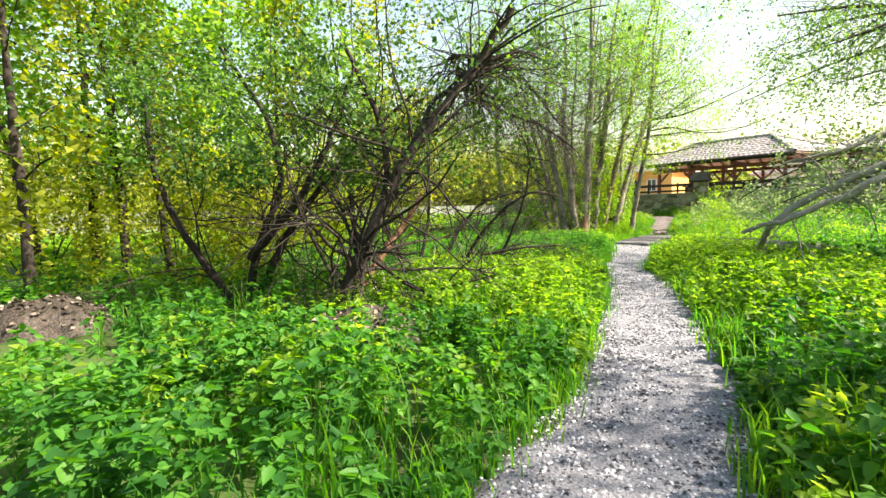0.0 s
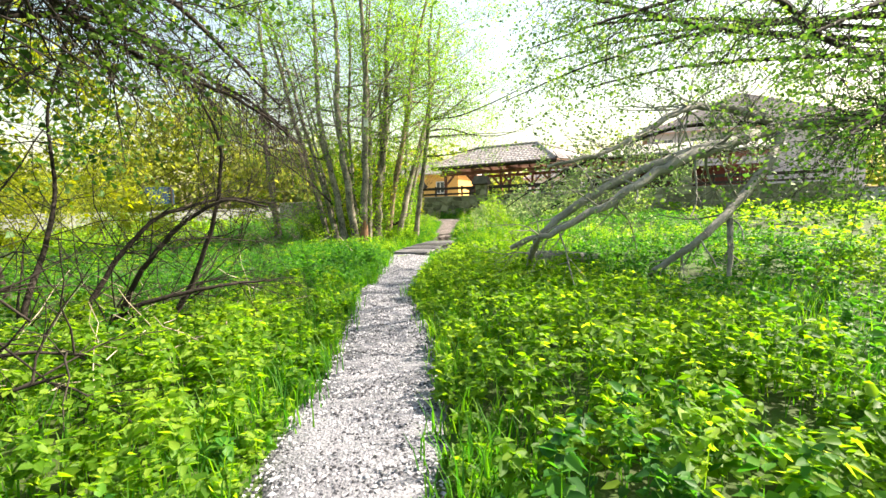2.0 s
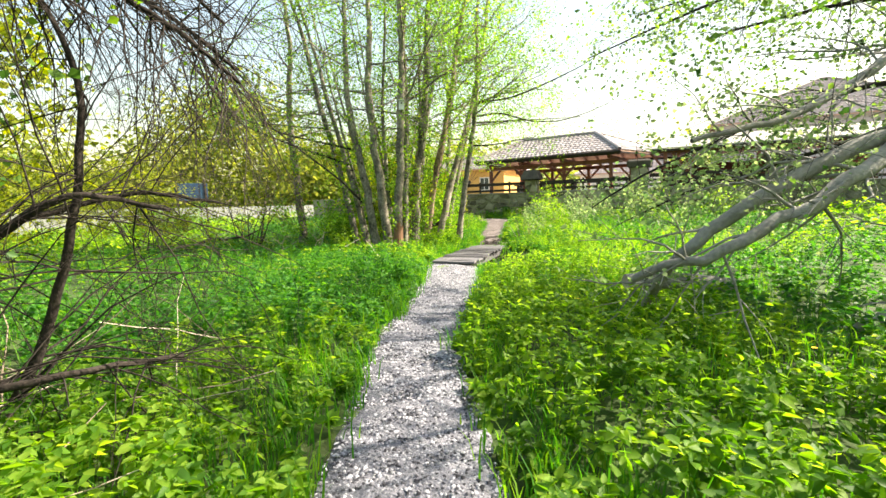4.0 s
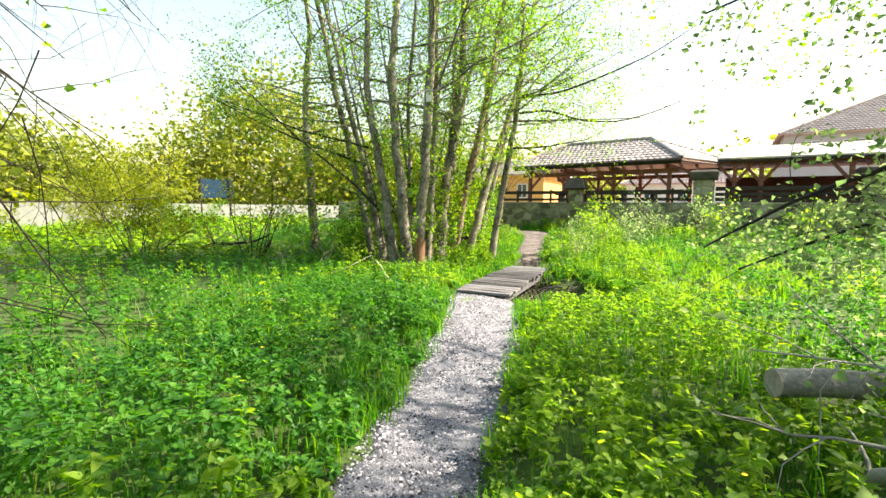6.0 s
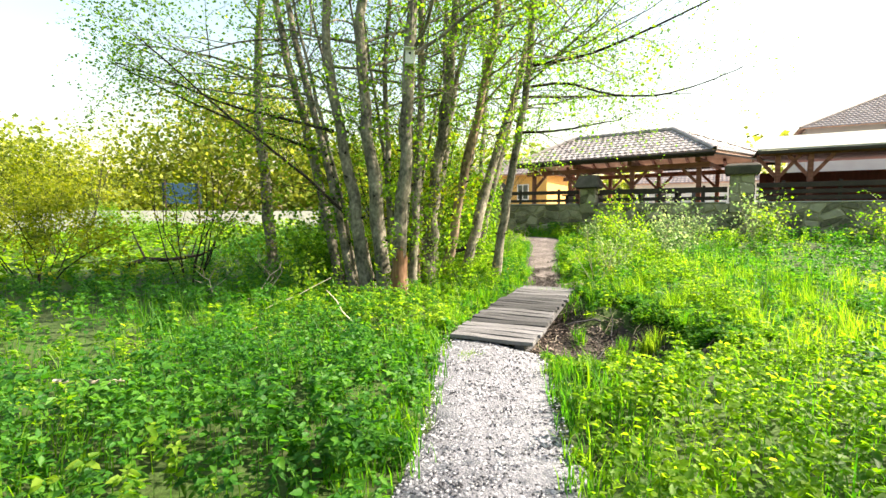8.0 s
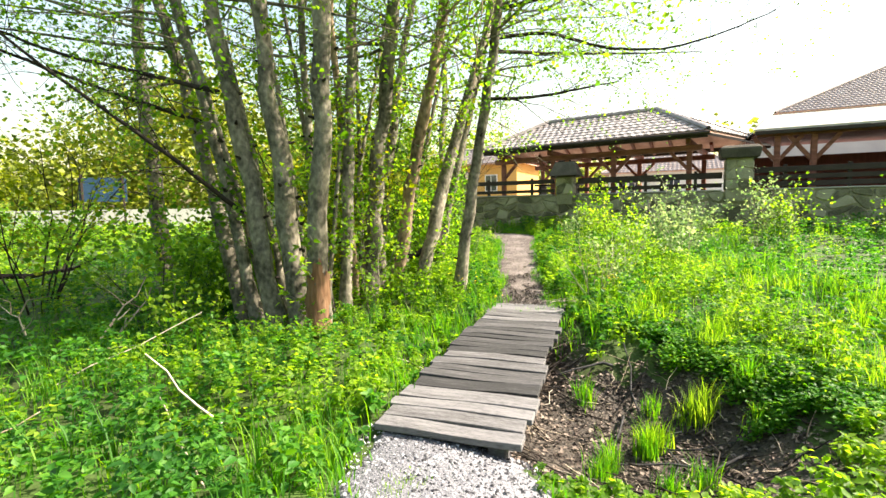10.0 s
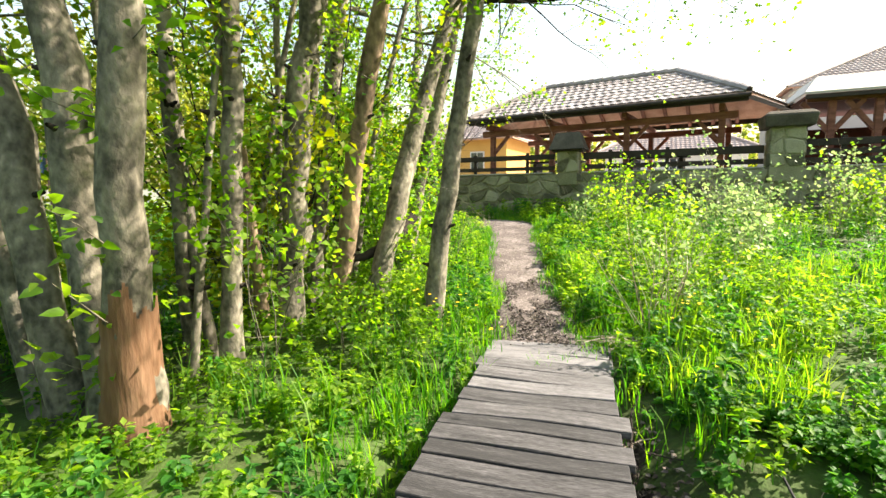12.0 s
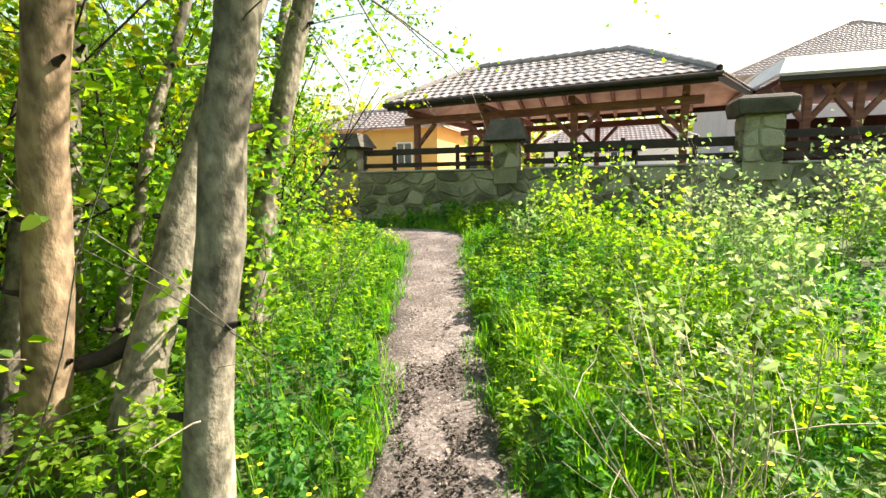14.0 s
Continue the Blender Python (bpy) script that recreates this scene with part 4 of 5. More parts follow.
bough(lt, "bough", [(8.3, 4.3, 2.05), (7.2, 4.7, 1.72), (6.4, 5.0, 1.3), (5.95, 5.25, 0.92), (6.05, 5.6, 0.55), (6.3, 6.0, 0.2)], 0.07, 0.035, M_PALEBARK, r, 12, 0.6, M_SILVERLEAF, 1, 0.05)
bough(lt, "bough", [(11.2, 4.85, 2.55), (9.9, 4.95, 2.8), (8.9, 5.0, 2.78), (8.42, 4.99, 2.62), (7.6, 5.0, 2.25), (6.9, 5.1, 1.95), (6.1, 5.3, 1.8)], 0.08, 0.02, M_PALEBARK, r, 34, 1.2, M_SILVERLEAF, 2, 0.05)
bough(lt, "bough", [(11.0, 4.7, 2.5), (9.65, 4.22, 1.86), (8.6, 4.22, 1.13), (7.9, 4.2, 0.75), (7.4, 4.75, 0.2)], 0.085, 0.04, M_PALEBARK, r, 14, 0.8, None, 0, 0.05)
bough(lt, "bough", [(8.7, 4.3, 1.2), (8.4, 4.1, 0.7), (8.2, 4.0, 0.15)], 0.05, 0.03, M_PALEBARK, r, 4, 0.5, None, 0, 0.05)
# Upper boughs get the darker leaf colour to paint them as backlit.
for pts in ([(13.2, 3.1, 3.0), (10.5, 4.0, 3.7), (8.8, 3.8, 4.0), (7.0, 4.0, 3.7), (5.9, 4.2, 3.3)], [(12.9, 3.5, 3.8), (10.0, 5.6, 4.3), (8.0, 5.8, 4.5), (6.2, 5.6, 4.2)], [(13.3, 2.8, 2.6), (10.6, 3.0, 3.3), (9.0, 2.2, 3.4), (7.4, 2.0, 3.1), (6.2, 2.2, 2.6)], [(13.4, 2.7, 2.2), (10.2, 3.2, 2.3), (8.8, 2.6, 2.2), (7.6, 2.5, 1.9)]):
    bough(lt, "bough", pts, 0.06, 0.014, M_DARKBARK, r, 56, 1.4, M_HAW_BACKLIT, 4, 0.047, level=1, kids=6)
for pts in ([(12.9, 3.5, 4.0), (11.0, 6.0, 4.8), (9.5, 7.5, 5.0), (8.4, 8.4, 4.6)], [(12.8, 3.6, 4.3), (12.0, 6.5, 5.0), (11.0, 8.5, 5.1), (9.9, 9.6, 4.8)], [(13.0, 3.3, 3.6), (11.4, 5.4, 3.9), (10.2, 6.6, 3.9), (9.0, 7.4, 3.6)]):
    bough(lt, "bough", pts, 0.05, 0.012, M_DARKBARK, r, 34, 1.4, M_CROWN, 2, 0.06, level=1, kids=6)
for pts in ([(11.05, 4.9, 2.6), (9.4, 5.6, 2.6), (8.4, 6.3, 2.2), (7.6, 7.1, 1.7), (7.1, 7.6, 1.25)], [(11.0, 5.0, 2.5), (9.6, 6.2, 1.9), (8.6, 7.2, 1.5), (7.9, 7.9, 1.0)], [(12.7, 3.8, 4.4), (10.2, 6.0, 4.4), (8.6, 7.2, 3.9), (7.3, 7.9, 3.3)]):
    bough(lt, "bough", pts, 0.04, 0.008, M_DARKBARK, r, 28, 0.9, M_SILVERLEAF, 5, 0.06, level=1, kids=5)

# ---- long bare boughs that reach out of the alder clump ----
r = np.random.RandomState(35)
for k, pts in ((9, [(9.75, 16.2, 3.2), (10.48, 15.91, 3.22), (11.15, 15.57, 3.34), (11.64, 15.31, 3.43)]), (9, [(9.88, 16.1, 4.1), (10.67, 15.86, 4.23), (11.45, 15.38, 3.9), (12.23, 14.94, 3.87), (12.9, 14.55, 4.05), (13.56, 14.18, 4.36)]),
               (9, [(9.8, 16.1, 3.9), (11.17, 16.2, 4.05), (12.27, 15.98, 4.11), (13.81, 15.58, 4.2)]), (0, [(6.2, 16.2, 1.5), (5.6, 15.9, 2.05), (5.0, 15.95, 2.55), (4.3, 16.1, 3.1), (3.6, 16.2, 3.75), (3.0, 16.2, 4.3)]),
               (1, [(6.0, 16.2, 3.0), (5.2, 16.44, 3.2), (4.29, 16.66, 3.41), (3.43, 16.88, 3.76), (2.5, 17.05, 4.08)]), (9, [(9.9, 16.0, 4.5), (10.6, 15.0, 4.5), (11.3, 14.3, 4.8), (12.1, 13.7, 5.2), (12.9, 13.2, 5.8)]),
               (11, [(5.9, 16.9, 2.7), (4.6, 16.9, 3.1), (3.4, 17.1, 3.6), (2.3, 17.4, 4.2)])):
    bough(ALDERS[k], "bough", pts, 0.032, 0.008, M_DARKBARK, r, 22 if k != 9 else 16, 1.1, M_CROWN, 5 if k != 9 else 3, 0.045, droop=0.02, kids=4)

# ---- dark hawthorns on the left ----
r = np.random.RandomState(41)
TWIG_ROOF = ([(0.9, 3.75, 2.75), (0.8, 4.6, 2.95), (1.2, 5.3, 2.8), (1.75, 5.6, 2.65), (2.15, 5.55, 2.5), (2.5, 5.4, 2.25), (2.75, 5.3, 2.0)], [(1.0, 3.75, 2.9), (0.7, 4.9, 3.3), (1.3, 5.9, 3.1), (1.9, 6.2, 2.85), (2.4, 6.0, 2.55), (2.75, 5.8, 2.2)])
hw = thing("hawthorn", Matrix.Translation((-0.75, 3.6, -0.05)), "dark crooked hawthorn leaning over the herbs", "tree", "hawthorns by the path")
bough(hw, "trunk", [(-0.75, 3.6, -0.05), (-0.52, 3.64, 0.57), (-0.15, 3.7, 1.35), (0.2, 3.75, 1.95), (0.75, 3.75, 2.6), (1.3, 3.6, 3.4)], 0.095, 0.04, M_DARKBARK, r, 36, 1.7, M_HAW_BACKLIT, 2, 0.058, level=2, kids=4, bare_below=2.4)
bough(hw, "stem", [(-0.6, 3.75, -0.05), (-0.45, 3.9, 0.7), (-0.1, 4.0, 1.5), (-0.2, 4.2, 2.3), (-0.6, 4.4, 3.2)], 0.07, 0.025, M_DARKBARK, r, 34, 1.6, M_HAW_BACKLIT, 3, 0.06, level=2, kids=4, bare_below=2.3)
bough(hw, "stem", [(-0.72, 3.75, -0.05), (-0.35, 4.08, 0.5), (0.04, 4.44, 1.0), (0.3, 4.7, 1.38)], 0.052, 0.036, M_BARE, r, 0, 1, None, 0, 0.05, "orange-brown stem without bark")
hw2 = thing("hawthorn", Matrix.Translation((0.2, 5.7, -0.05)), "dark tangled hawthorn with bare drooping twigs", "tree", "hawthorns by the path")
for pts in ([(0.2, 5.7, -0.05), (0.35, 5.65, 0.5), (0.5, 6.0, 1.1), (0.55, 6.36, 1.58), (0.5, 6.4, 2.4), (0.9, 6.2, 3.4)], [(0.5, 5.8, -0.05), (1.0, 6.2, 0.85), (1.4, 6.3, 1.3), (2.1, 6.35, 1.5), (2.6, 6.2, 1.4)],
            [(0.9, 5.9, -0.05), (1.2, 5.7, 0.7), (1.6, 5.4, 1.2), (2.0, 5.2, 1.45), (2.4, 5.2, 1.35)], [(0.3, 5.5, -0.05), (-0.2, 5.9, 0.9), (-0.45, 6.5, 1.75), (-0.3, 6.6, 2.8)], [(1.3, 5.8, -0.05), (1.7, 5.7, 0.6), (1.95, 5.5, 1.3), (2.05, 5.45, 2.0), (1.8, 5.6, 2.6)], [(0.6, 5.6, 0.0), (1.2, 5.3, 0.5), (1.9, 5.2, 0.62), (2.4, 5.3, 0.6)]):
    bough(hw2, "stem", pts, 0.032, 0.01, M_DARKBARK, r, 27, 1.2, M_CROWN, 1, 0.045, level=2, kids=3, droop=0.08, bare_below=2.2)
for pts in ([(0.75, 3.75, 2.6), (1.2, 4.3, 3.0), (1.7, 4.9, 3.1), (2.2, 5.4, 2.8), (2.7, 5.9, 2.5)], [(0.2, 3.8, 1.95), (0.5, 4.6, 2.7), (1.3, 5.0, 2.9), (1.9, 5.6, 2.7)]):
    bough(hw, "bough", pts, 0.035, 0.01, M_DARKBARK, r, 38, 1.3, M_CROWN, 1, 0.045, level=2, kids=3, droop=0.1, bare_below=2.6)
bough(hw, "bough", [(0.75, 3.75, 2.6), (1.1, 3.95, 2.95), (1.5, 4.1, 3.1), (1.85, 4.25, 3.05)], 0.04, 0.012, M_DARKBARK, r, 26, 1.0, M_HAW_BACKLIT, 1, 0.05, level=2, kids=4)
for pts in TWIG_ROOF:
    bough(hw, "bough", pts, 0.032, 0.01, M_DARKBARK, r, 130, 1.0, None, 0, 0.045, level=2, kids=3, droop=0.1)
hw3 = thing("hawthorn", Matrix.Translation((-2.1, 4.9, -0.05)), "dark many-stemmed hawthorn with leafy crown", "tree", "hawthorns by the path")
for pts in ([(-2.1, 4.9, -0.05), (-1.9, 4.9, 0.8), (-1.5, 4.8, 1.6), (-1.7, 4.9, 2.5), (-2.3, 5.0, 3.4)], [(-2.0, 5.0, -0.05), (-1.6, 5.2, 0.9), (-1.0, 5.3, 1.7), (-0.4, 5.3, 2.3), (0.3, 5.2, 2.9)], [(-2.2, 4.8, -0.05), (-2.7, 4.7, 0.8), (-3.1, 4.7, 1.7), (-3.2, 4.8, 2.8)], [(-2.0, 4.8, 0.6), (-1.3, 4.5, 1.3), (-0.8, 4.3, 2.1), (-0.5, 4.3, 3.0)]):
    bough(hw3, "stem", pts, 0.06, 0.02, M_DARKBARK, r, 17, 1.5, M_HAW_BACKLIT, 4, 0.066, level=2, kids=4, bare_below=1.5)


# ---- unseen tree added beside the start to cast shade on the path ----
r = np.random.RandomState(46)
make_tree("woodland_tree", [(7.9, -2.3, -0.1), (7.7, -2.1, 1.8), (7.3, -1.8, 3.6), (7.1, -1.7, 5.6)], [0.16, 0.12, 0.08, 0.03], "unseen broad tree added so its crown shades the path", M_PALEBARK, M_CROWN, r, limbs=16, limb_len=2.6, low=0.45, level=2, kids=4, per=6, size=0.085, spread=0.15, group="woodland trees")


# ---- woods on the left and shrubs ----
def wood_tree(x, y, h, rad, seed, leaf, bark=M_DARKBARK, label="dark-stemmed young tree in yellow-green spring leaf", per=7, limbs=16, low=0.27, size=0.11, limb_len=2.3, group="woodland trees"):
    r = np.random.RandomState(seed)
    z = float(height(np.array([[x, y]]))[0]) - 0.1
    a = r.normal(0, 0.35, 2)
    stem = [(x, y, z), (x + a[0] * 0.5, y + a[1] * 0.5, z + h * 0.35), (x + a[0] * 1.2, y + a[1], z + h * 0.7), (x + a[0] * 1.5, y + a[1] * 1.6, z + h)]
    make_tree("woodland_tree", stem, [rad, rad * 0.7, rad * 0.45, rad * 0.2], label, bark, leaf, r, limbs=limbs, limb_len=limb_len, low=low, level=2, kids=4, per=per, size=size, spread=0.14, group=group)


for k, (x, y, h, rad) in enumerate([(-5.1, 7.8, 7, 0.1), (-6.3, 8.9, 7.5, 0.11), (-3.9, 6.9, 6, 0.07), (-5.3, 5.6, 6.5, 0.08), (-7.5, 6.0, 7, 0.1), (-2.6, 9.2, 6, 0.07), (-1.0, 10.5, 5.5, 0.07), (-8.5, 10.5, 8, 0.12), (-4.5, 12.0, 7, 0.1), (-7.0, 3.0, 7, 0.1), (-9.5, 0.0, 8, 0.12)]):
    wood_tree(x, y, h, rad, 200 + k, M_CROWN if k % 3 else M_CROWN_YELLOW)


def shrub(name, x, y, h, wide, seed, leaf, label, stems=9, per=4, size=0.075, bark=M_DARKBARK, group="", level=2):
    r = np.random.RandomState(seed)
    z = float(height(np.array([[x, y]]))[0])
    ob = thing(name, Matrix.Translation((x, y, z)), label, "shrub", group)
    runs, tips = [], []
    for _ in range(stems):
        a = r.uniform(0, 6.28)
        s = np.array([np.cos(a), np.sin(a), 0]) * wide * 0.12
        sprout(runs, tips, s, (np.cos(a) * wide / h * 0.6, np.sin(a) * wide / h * 0.6, 1.0), h * r.uniform(0.6, 1.0), 0.018 if h > 2.4 else 0.006, level, r, 0.0, 0.3, 4, 0.45)
    v, f = tubes(runs, 5)
    tagged(under(new("stemwork", mesh_of("stemwork", v, f, bark, True)), ob), kind="stuff")
    pos = leaves_on(tips, per, 0.06 if h < 1.5 else 0.11, r, (x, y, z))
    pos = pos[pos[:, 2] > 0.02]
    under(new("foliage", leaf_mesh("foliage", pos, size * r.uniform(0.6, 1.3, len(pos)), 0.35, leaf, r)), ob)
    return ob


for k, (x, y, h, w) in enumerate([(7.0, 18.2, 2.0, 1.6), (8.6, 19.6, 3.6, 2.2), (10.2, 20.3, 3.2, 2.0), (10.9, 22.5, 3.4, 2.2), (9.4, 23.6, 4.4, 2.6), (11.5, 25.5, 3.6, 2.2), (8.0, 18.4, 4.6, 2.2), (9.6, 21.6, 5.0, 2.4), (9.9, 18.6, 1.9, 1.3)]):
    shrub("shrub", x, y, h, w, 300 + k, M_CROWN if k % 3 else M_CROWN_YELLOW, "leafy green undergrowth shrub behind the alders", stems=13, per=6, group="undergrowth behind the alders")
for k, (x, y, h, w) in enumerate([(-3.2, 6.2, 2.2, 2.0), (-4.6, 8.6, 2.6, 2.2), (-1.8, 8.0, 2.4, 2.0), (-6.0, 6.8, 2.4, 2.2), (-3.4, 10.8, 3.0, 2.4), (-7.5, 9.0, 3.0, 2.4), (5.2, 17.2, 1.8, 1.6), (3.2, 19.0, 2.9, 1.8)]):
    shrub("shrub", x, y, h, w, 320 + k, M_CROWN_YELLOW if k % 3 or k < 6 else M_CROWN, "leafy yellow-green shrub at the wood edge", per=5 if k < 6 else 3, size=0.08, group="shrubs at the wood edge")
for k, (x, y, h, w) in enumerate([(-3.0, 16.5, 2.4, 2.2), (0.3, 19.5, 2.6, 2.4), (-0.9, 25.0, 4.2, 2.2), (-6.5, 20.0, 3.5, 3.0), (-4.5, 29.0, 4.0, 3.2), (-0.2, 30.9, 1.7, 2.6)]):
    shrub("hedge_bush", x, y, h, w, 340 + k, M_CROWN_YELLOW if k < 5 else M_CROWN, "sunlit yellow-green bush on the far meadow", per=13, size=0.07, group="bushes on the meadow")
for k, (x, y, h, w) in enumerate([(10.9, 14.95, 1.25, 0.7), (11.62, 15.4, 1.3, 0.8), (13.6, 17.0, 1.1, 0.9), (15.45, 17.9, 1.65, 0.55), (14.7, 18.6, 1.4, 0.6), (16.0, 17.3, 1.45, 0.5), (15.1, 19.6, 1.25, 0.6), (17.0, 16.45, 1.6, 0.5), (17.5, 16.1, 1.4, 0.5), (14.3, 19.6, 1.1, 0.6), (19.6, 14.6, 1.4, 0.7), (12.7, 21.2, 0.6, 0.5), (10.9, 19.9, 0.8, 0.6), (14.0, 16.0, 1.2, 0.8)]):
    shrub("willow_shrub", x, y, h, w, 360 + k, M_SILVERLEAF if k < 2 or k % 2 else M_HERB_SUN, "young shrub with thin stems and pale green leaves", stems=11 if k > 1 else 10, per=4 if k > 1 else 3, size=0.072 if k > 1 else 0.058, bark=M_TWIG, group="young shrubs before the wall", level=1)


for k, (x, y, h, w) in enumerate([(8.45, 16.3, 0.7, 0.5), (9.85, 17.1, 1.1, 0.6), (6.9, 17.0, 2.2, 1.2), (8.3, 16.9, 2.4, 1.2), (9.6, 18.2, 2.2, 1.2), (5.6, 15.6, 0.9, 0.7), (10.4, 18.3, 1.4, 0.8), (7.75, 15.9, 2.0, 0.35)]):
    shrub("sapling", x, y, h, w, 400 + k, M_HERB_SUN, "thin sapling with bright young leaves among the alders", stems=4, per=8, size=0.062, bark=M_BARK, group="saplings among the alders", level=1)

shrub("shrub", 6.0, 17.7, 1.2, 1.1, 470, M_CROWN, "low green shrub at the foot of the alders", stems=11, per=5, size=0.065, group="undergrowth behind the alders")

# ---- herbs and grass ----
def scatter(count, lo, hi, r, keep):
    xy = np.stack([r.uniform(lo[0], hi[0], count), r.uniform(lo[1], hi[1], count)], 1)
    return xy[keep(xy)]


def free_ground(xy, margin):
    n = (xy - WALL_O) @ N_DIR
    bare = ((xy[:, 0] + 3.6) / 0.75) ** 2 + ((xy[:, 1] - 2.4) / 1.5) ** 2 < 1
    bare |= ((xy[:, 0] + 0.42) / 0.55) ** 2 + ((xy[:, 1] - 2.65) / 0.45) ** 2 < 1
    return (off_way(xy) > margin) & (n < -0.15) & ~bare


def tall(xy):
    """How tall the herbs stand: low at the way's edges, hummocky beyond."""
    d = np.clip(off_way(xy), 0, 3)
    return (0.16 + 0.34 * np.clip(d / 0.7, 0, 1)) * np.clip(0.92 + 0.45 * waves(xy, 2.2, 11) + 0.75 * waves(xy, 0.7, 12), 0.3, 2) * (1 - 0.6 * np.exp(-(((xy[:, 0] - 7.4) / 1.8) ** 2 + ((xy[:, 1] - 15.7) / 1.9) ** 2) ** 2)) * np.clip(0.25 + 0.5 * (pool_edge(xy) - 1.0), 0.2, 1) * np.clip(0.4 + 0.6 * np.hypot(xy[:, 0] - 6.9, xy[:, 1] - 6.7), 0.4, 1)


def herb_bed(name, xy, leaves, size, mat, label, r, hmul=1.0, full=False):
    """Plants with leaves in tiers round upright stalks."""
    h = np.clip(tall(xy) * hmul * r.uniform(0.5, 1.2, len(xy)), 0.06, 0.46)
    g = height(xy)
    k = np.repeat(np.arange(len(xy)), leaves)
    t = np.array([1.0, 0.8, 0.58, 0.36])[r.choice(4, len(k), p=[0.36, 0.3, 0.22, 0.12])] * r.uniform(0.95, 1.04, len(k))
    a = r.uniform(0, 6.28, len(k))
    out = 0.012 * (size / 0.07) * r.uniform(0.5, 2.0, len(k))
    pos = np.stack([xy[k, 0] + np.cos(a) * out, xy[k, 1] + np.sin(a) * out, g[k] + h[k] * t], 1)
    fine = np.interp(pos[:, 1], [4.0, 9.5], [1.08, 0.9]) if size < 0.07 else 1.0
    me = leaf_mesh(name, pos, size * fine * np.repeat(r.uniform(0.7, 1.3, len(xy)), leaves) * (1.3 - 0.4 * t) * r.uniform(0.7, 1.2, len(k)), 0.66, mat, r, 1.2 if full else 1.3, spin=a, full=full)
    tagged(new(name, me), label, "herbs", kind="stuff")
    b = np.c_[xy, g - 0.02]
    top = np.c_[xy + r.normal(0, 0.03, xy.shape), g + h]
    w = np.stack([r.normal(0, 1, len(xy)), r.normal(0, 1, len(xy)), np.zeros(len(xy))], 1)
    w *= 0.004 / (np.linalg.norm(w, axis=1)[:, None] + 1e-9)
    v = np.stack([b - w, b + w, top], 1).reshape(-1, 3)
    return v


def near_line(xy, lo, hi):
    d = off_way(xy)
    return (d > lo) & (d < hi)


stalks = []
r = np.random.RandomState(51)
spots = scatter(48000, (-7, -2), (18, 24), r, lambda p: near_line(p, 0.02, 2.6) & free_ground(p, 0.02) & ((ditch(p) < 0.1) | ((ditch(p) < 0.3) & ((p - BRIDGE_A) @ B_NOR < 0))))
spots = spots[(waves(spots, 0.5, 14) + 0.5 * waves(spots, 0.23, 15) > -0.75) | (r.uniform(0, 1, len(spots)) < 0.25)]
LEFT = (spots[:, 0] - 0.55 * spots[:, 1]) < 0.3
# Bands in pick put sun and shade into leaf colour, over random herb patches.
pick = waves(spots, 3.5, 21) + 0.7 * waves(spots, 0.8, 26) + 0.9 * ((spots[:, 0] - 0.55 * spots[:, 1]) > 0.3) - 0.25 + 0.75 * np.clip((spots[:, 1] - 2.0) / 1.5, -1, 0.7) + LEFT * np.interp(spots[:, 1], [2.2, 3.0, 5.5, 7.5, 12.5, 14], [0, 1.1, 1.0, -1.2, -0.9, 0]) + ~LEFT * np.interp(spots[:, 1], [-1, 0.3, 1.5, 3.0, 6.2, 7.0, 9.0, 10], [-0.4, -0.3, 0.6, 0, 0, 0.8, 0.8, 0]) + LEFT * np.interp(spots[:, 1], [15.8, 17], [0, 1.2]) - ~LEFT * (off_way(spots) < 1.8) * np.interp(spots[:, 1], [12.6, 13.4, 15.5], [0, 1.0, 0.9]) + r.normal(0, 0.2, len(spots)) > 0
close = off_way(spots) < np.where(spots[:, 1] < 6, 2.2, 1.4)
for near, suffix in ((True, ""), (False, " and a little further off")):
    some = close == near
    stalks.append(herb_bed("herb_bed", spots[~pick & some], 21, 0.052 if near else 0.05, M_HERB, "dense dark green and shade-toned ground elder and nettles beside the path" + suffix, r, full=near))
    stalks.append(herb_bed("herb_bed_pale", spots[pick & some], 22, 0.048 if near else 0.047, M_HERB_SUN, "dense yellow-green and sun-toned herbs beside the path" + suffix, r, full=near))
spots = scatter(28000, (-12, -2), (24, 30), r, lambda p: near_line(p, 2.6, 9) & free_ground(p, 0.1) & (ditch(p) < 0.2))
spots = spots[waves(spots, 0.9, 16) > -0.45]
pick = waves(spots, 4.5, 22) + 0.6 * waves(spots, 1.2, 27) + r.normal(0, 0.2, len(spots)) > 0.35
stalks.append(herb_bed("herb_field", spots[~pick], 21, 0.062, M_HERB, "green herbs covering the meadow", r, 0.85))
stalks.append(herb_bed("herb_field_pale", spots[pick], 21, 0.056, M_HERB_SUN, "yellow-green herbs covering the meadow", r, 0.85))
spots = scatter(14000, (-26, -4), (34, 46), r, lambda p: near_line(p, 9, 26) & free_ground(p, 0.1))
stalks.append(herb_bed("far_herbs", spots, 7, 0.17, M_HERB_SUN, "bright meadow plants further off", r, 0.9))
spots = scatter(4200, (-13, -10), (24, -1.9), r, lambda p: free_ground(p, 0.05))
stalks.append(herb_bed("herbs_behind", spots, 10, 0.1, M_HERB, "green herbs beside the path behind the start", r, 0.8))
v = np.concatenate(stalks)
tagged(new("herb_stalks", mesh_of("herb_stalks", v, np.arange(len(v)).reshape(-1, 3), M_GRASS)), "thin green stalks of the meadow herbs", "herbs", kind="stuff")


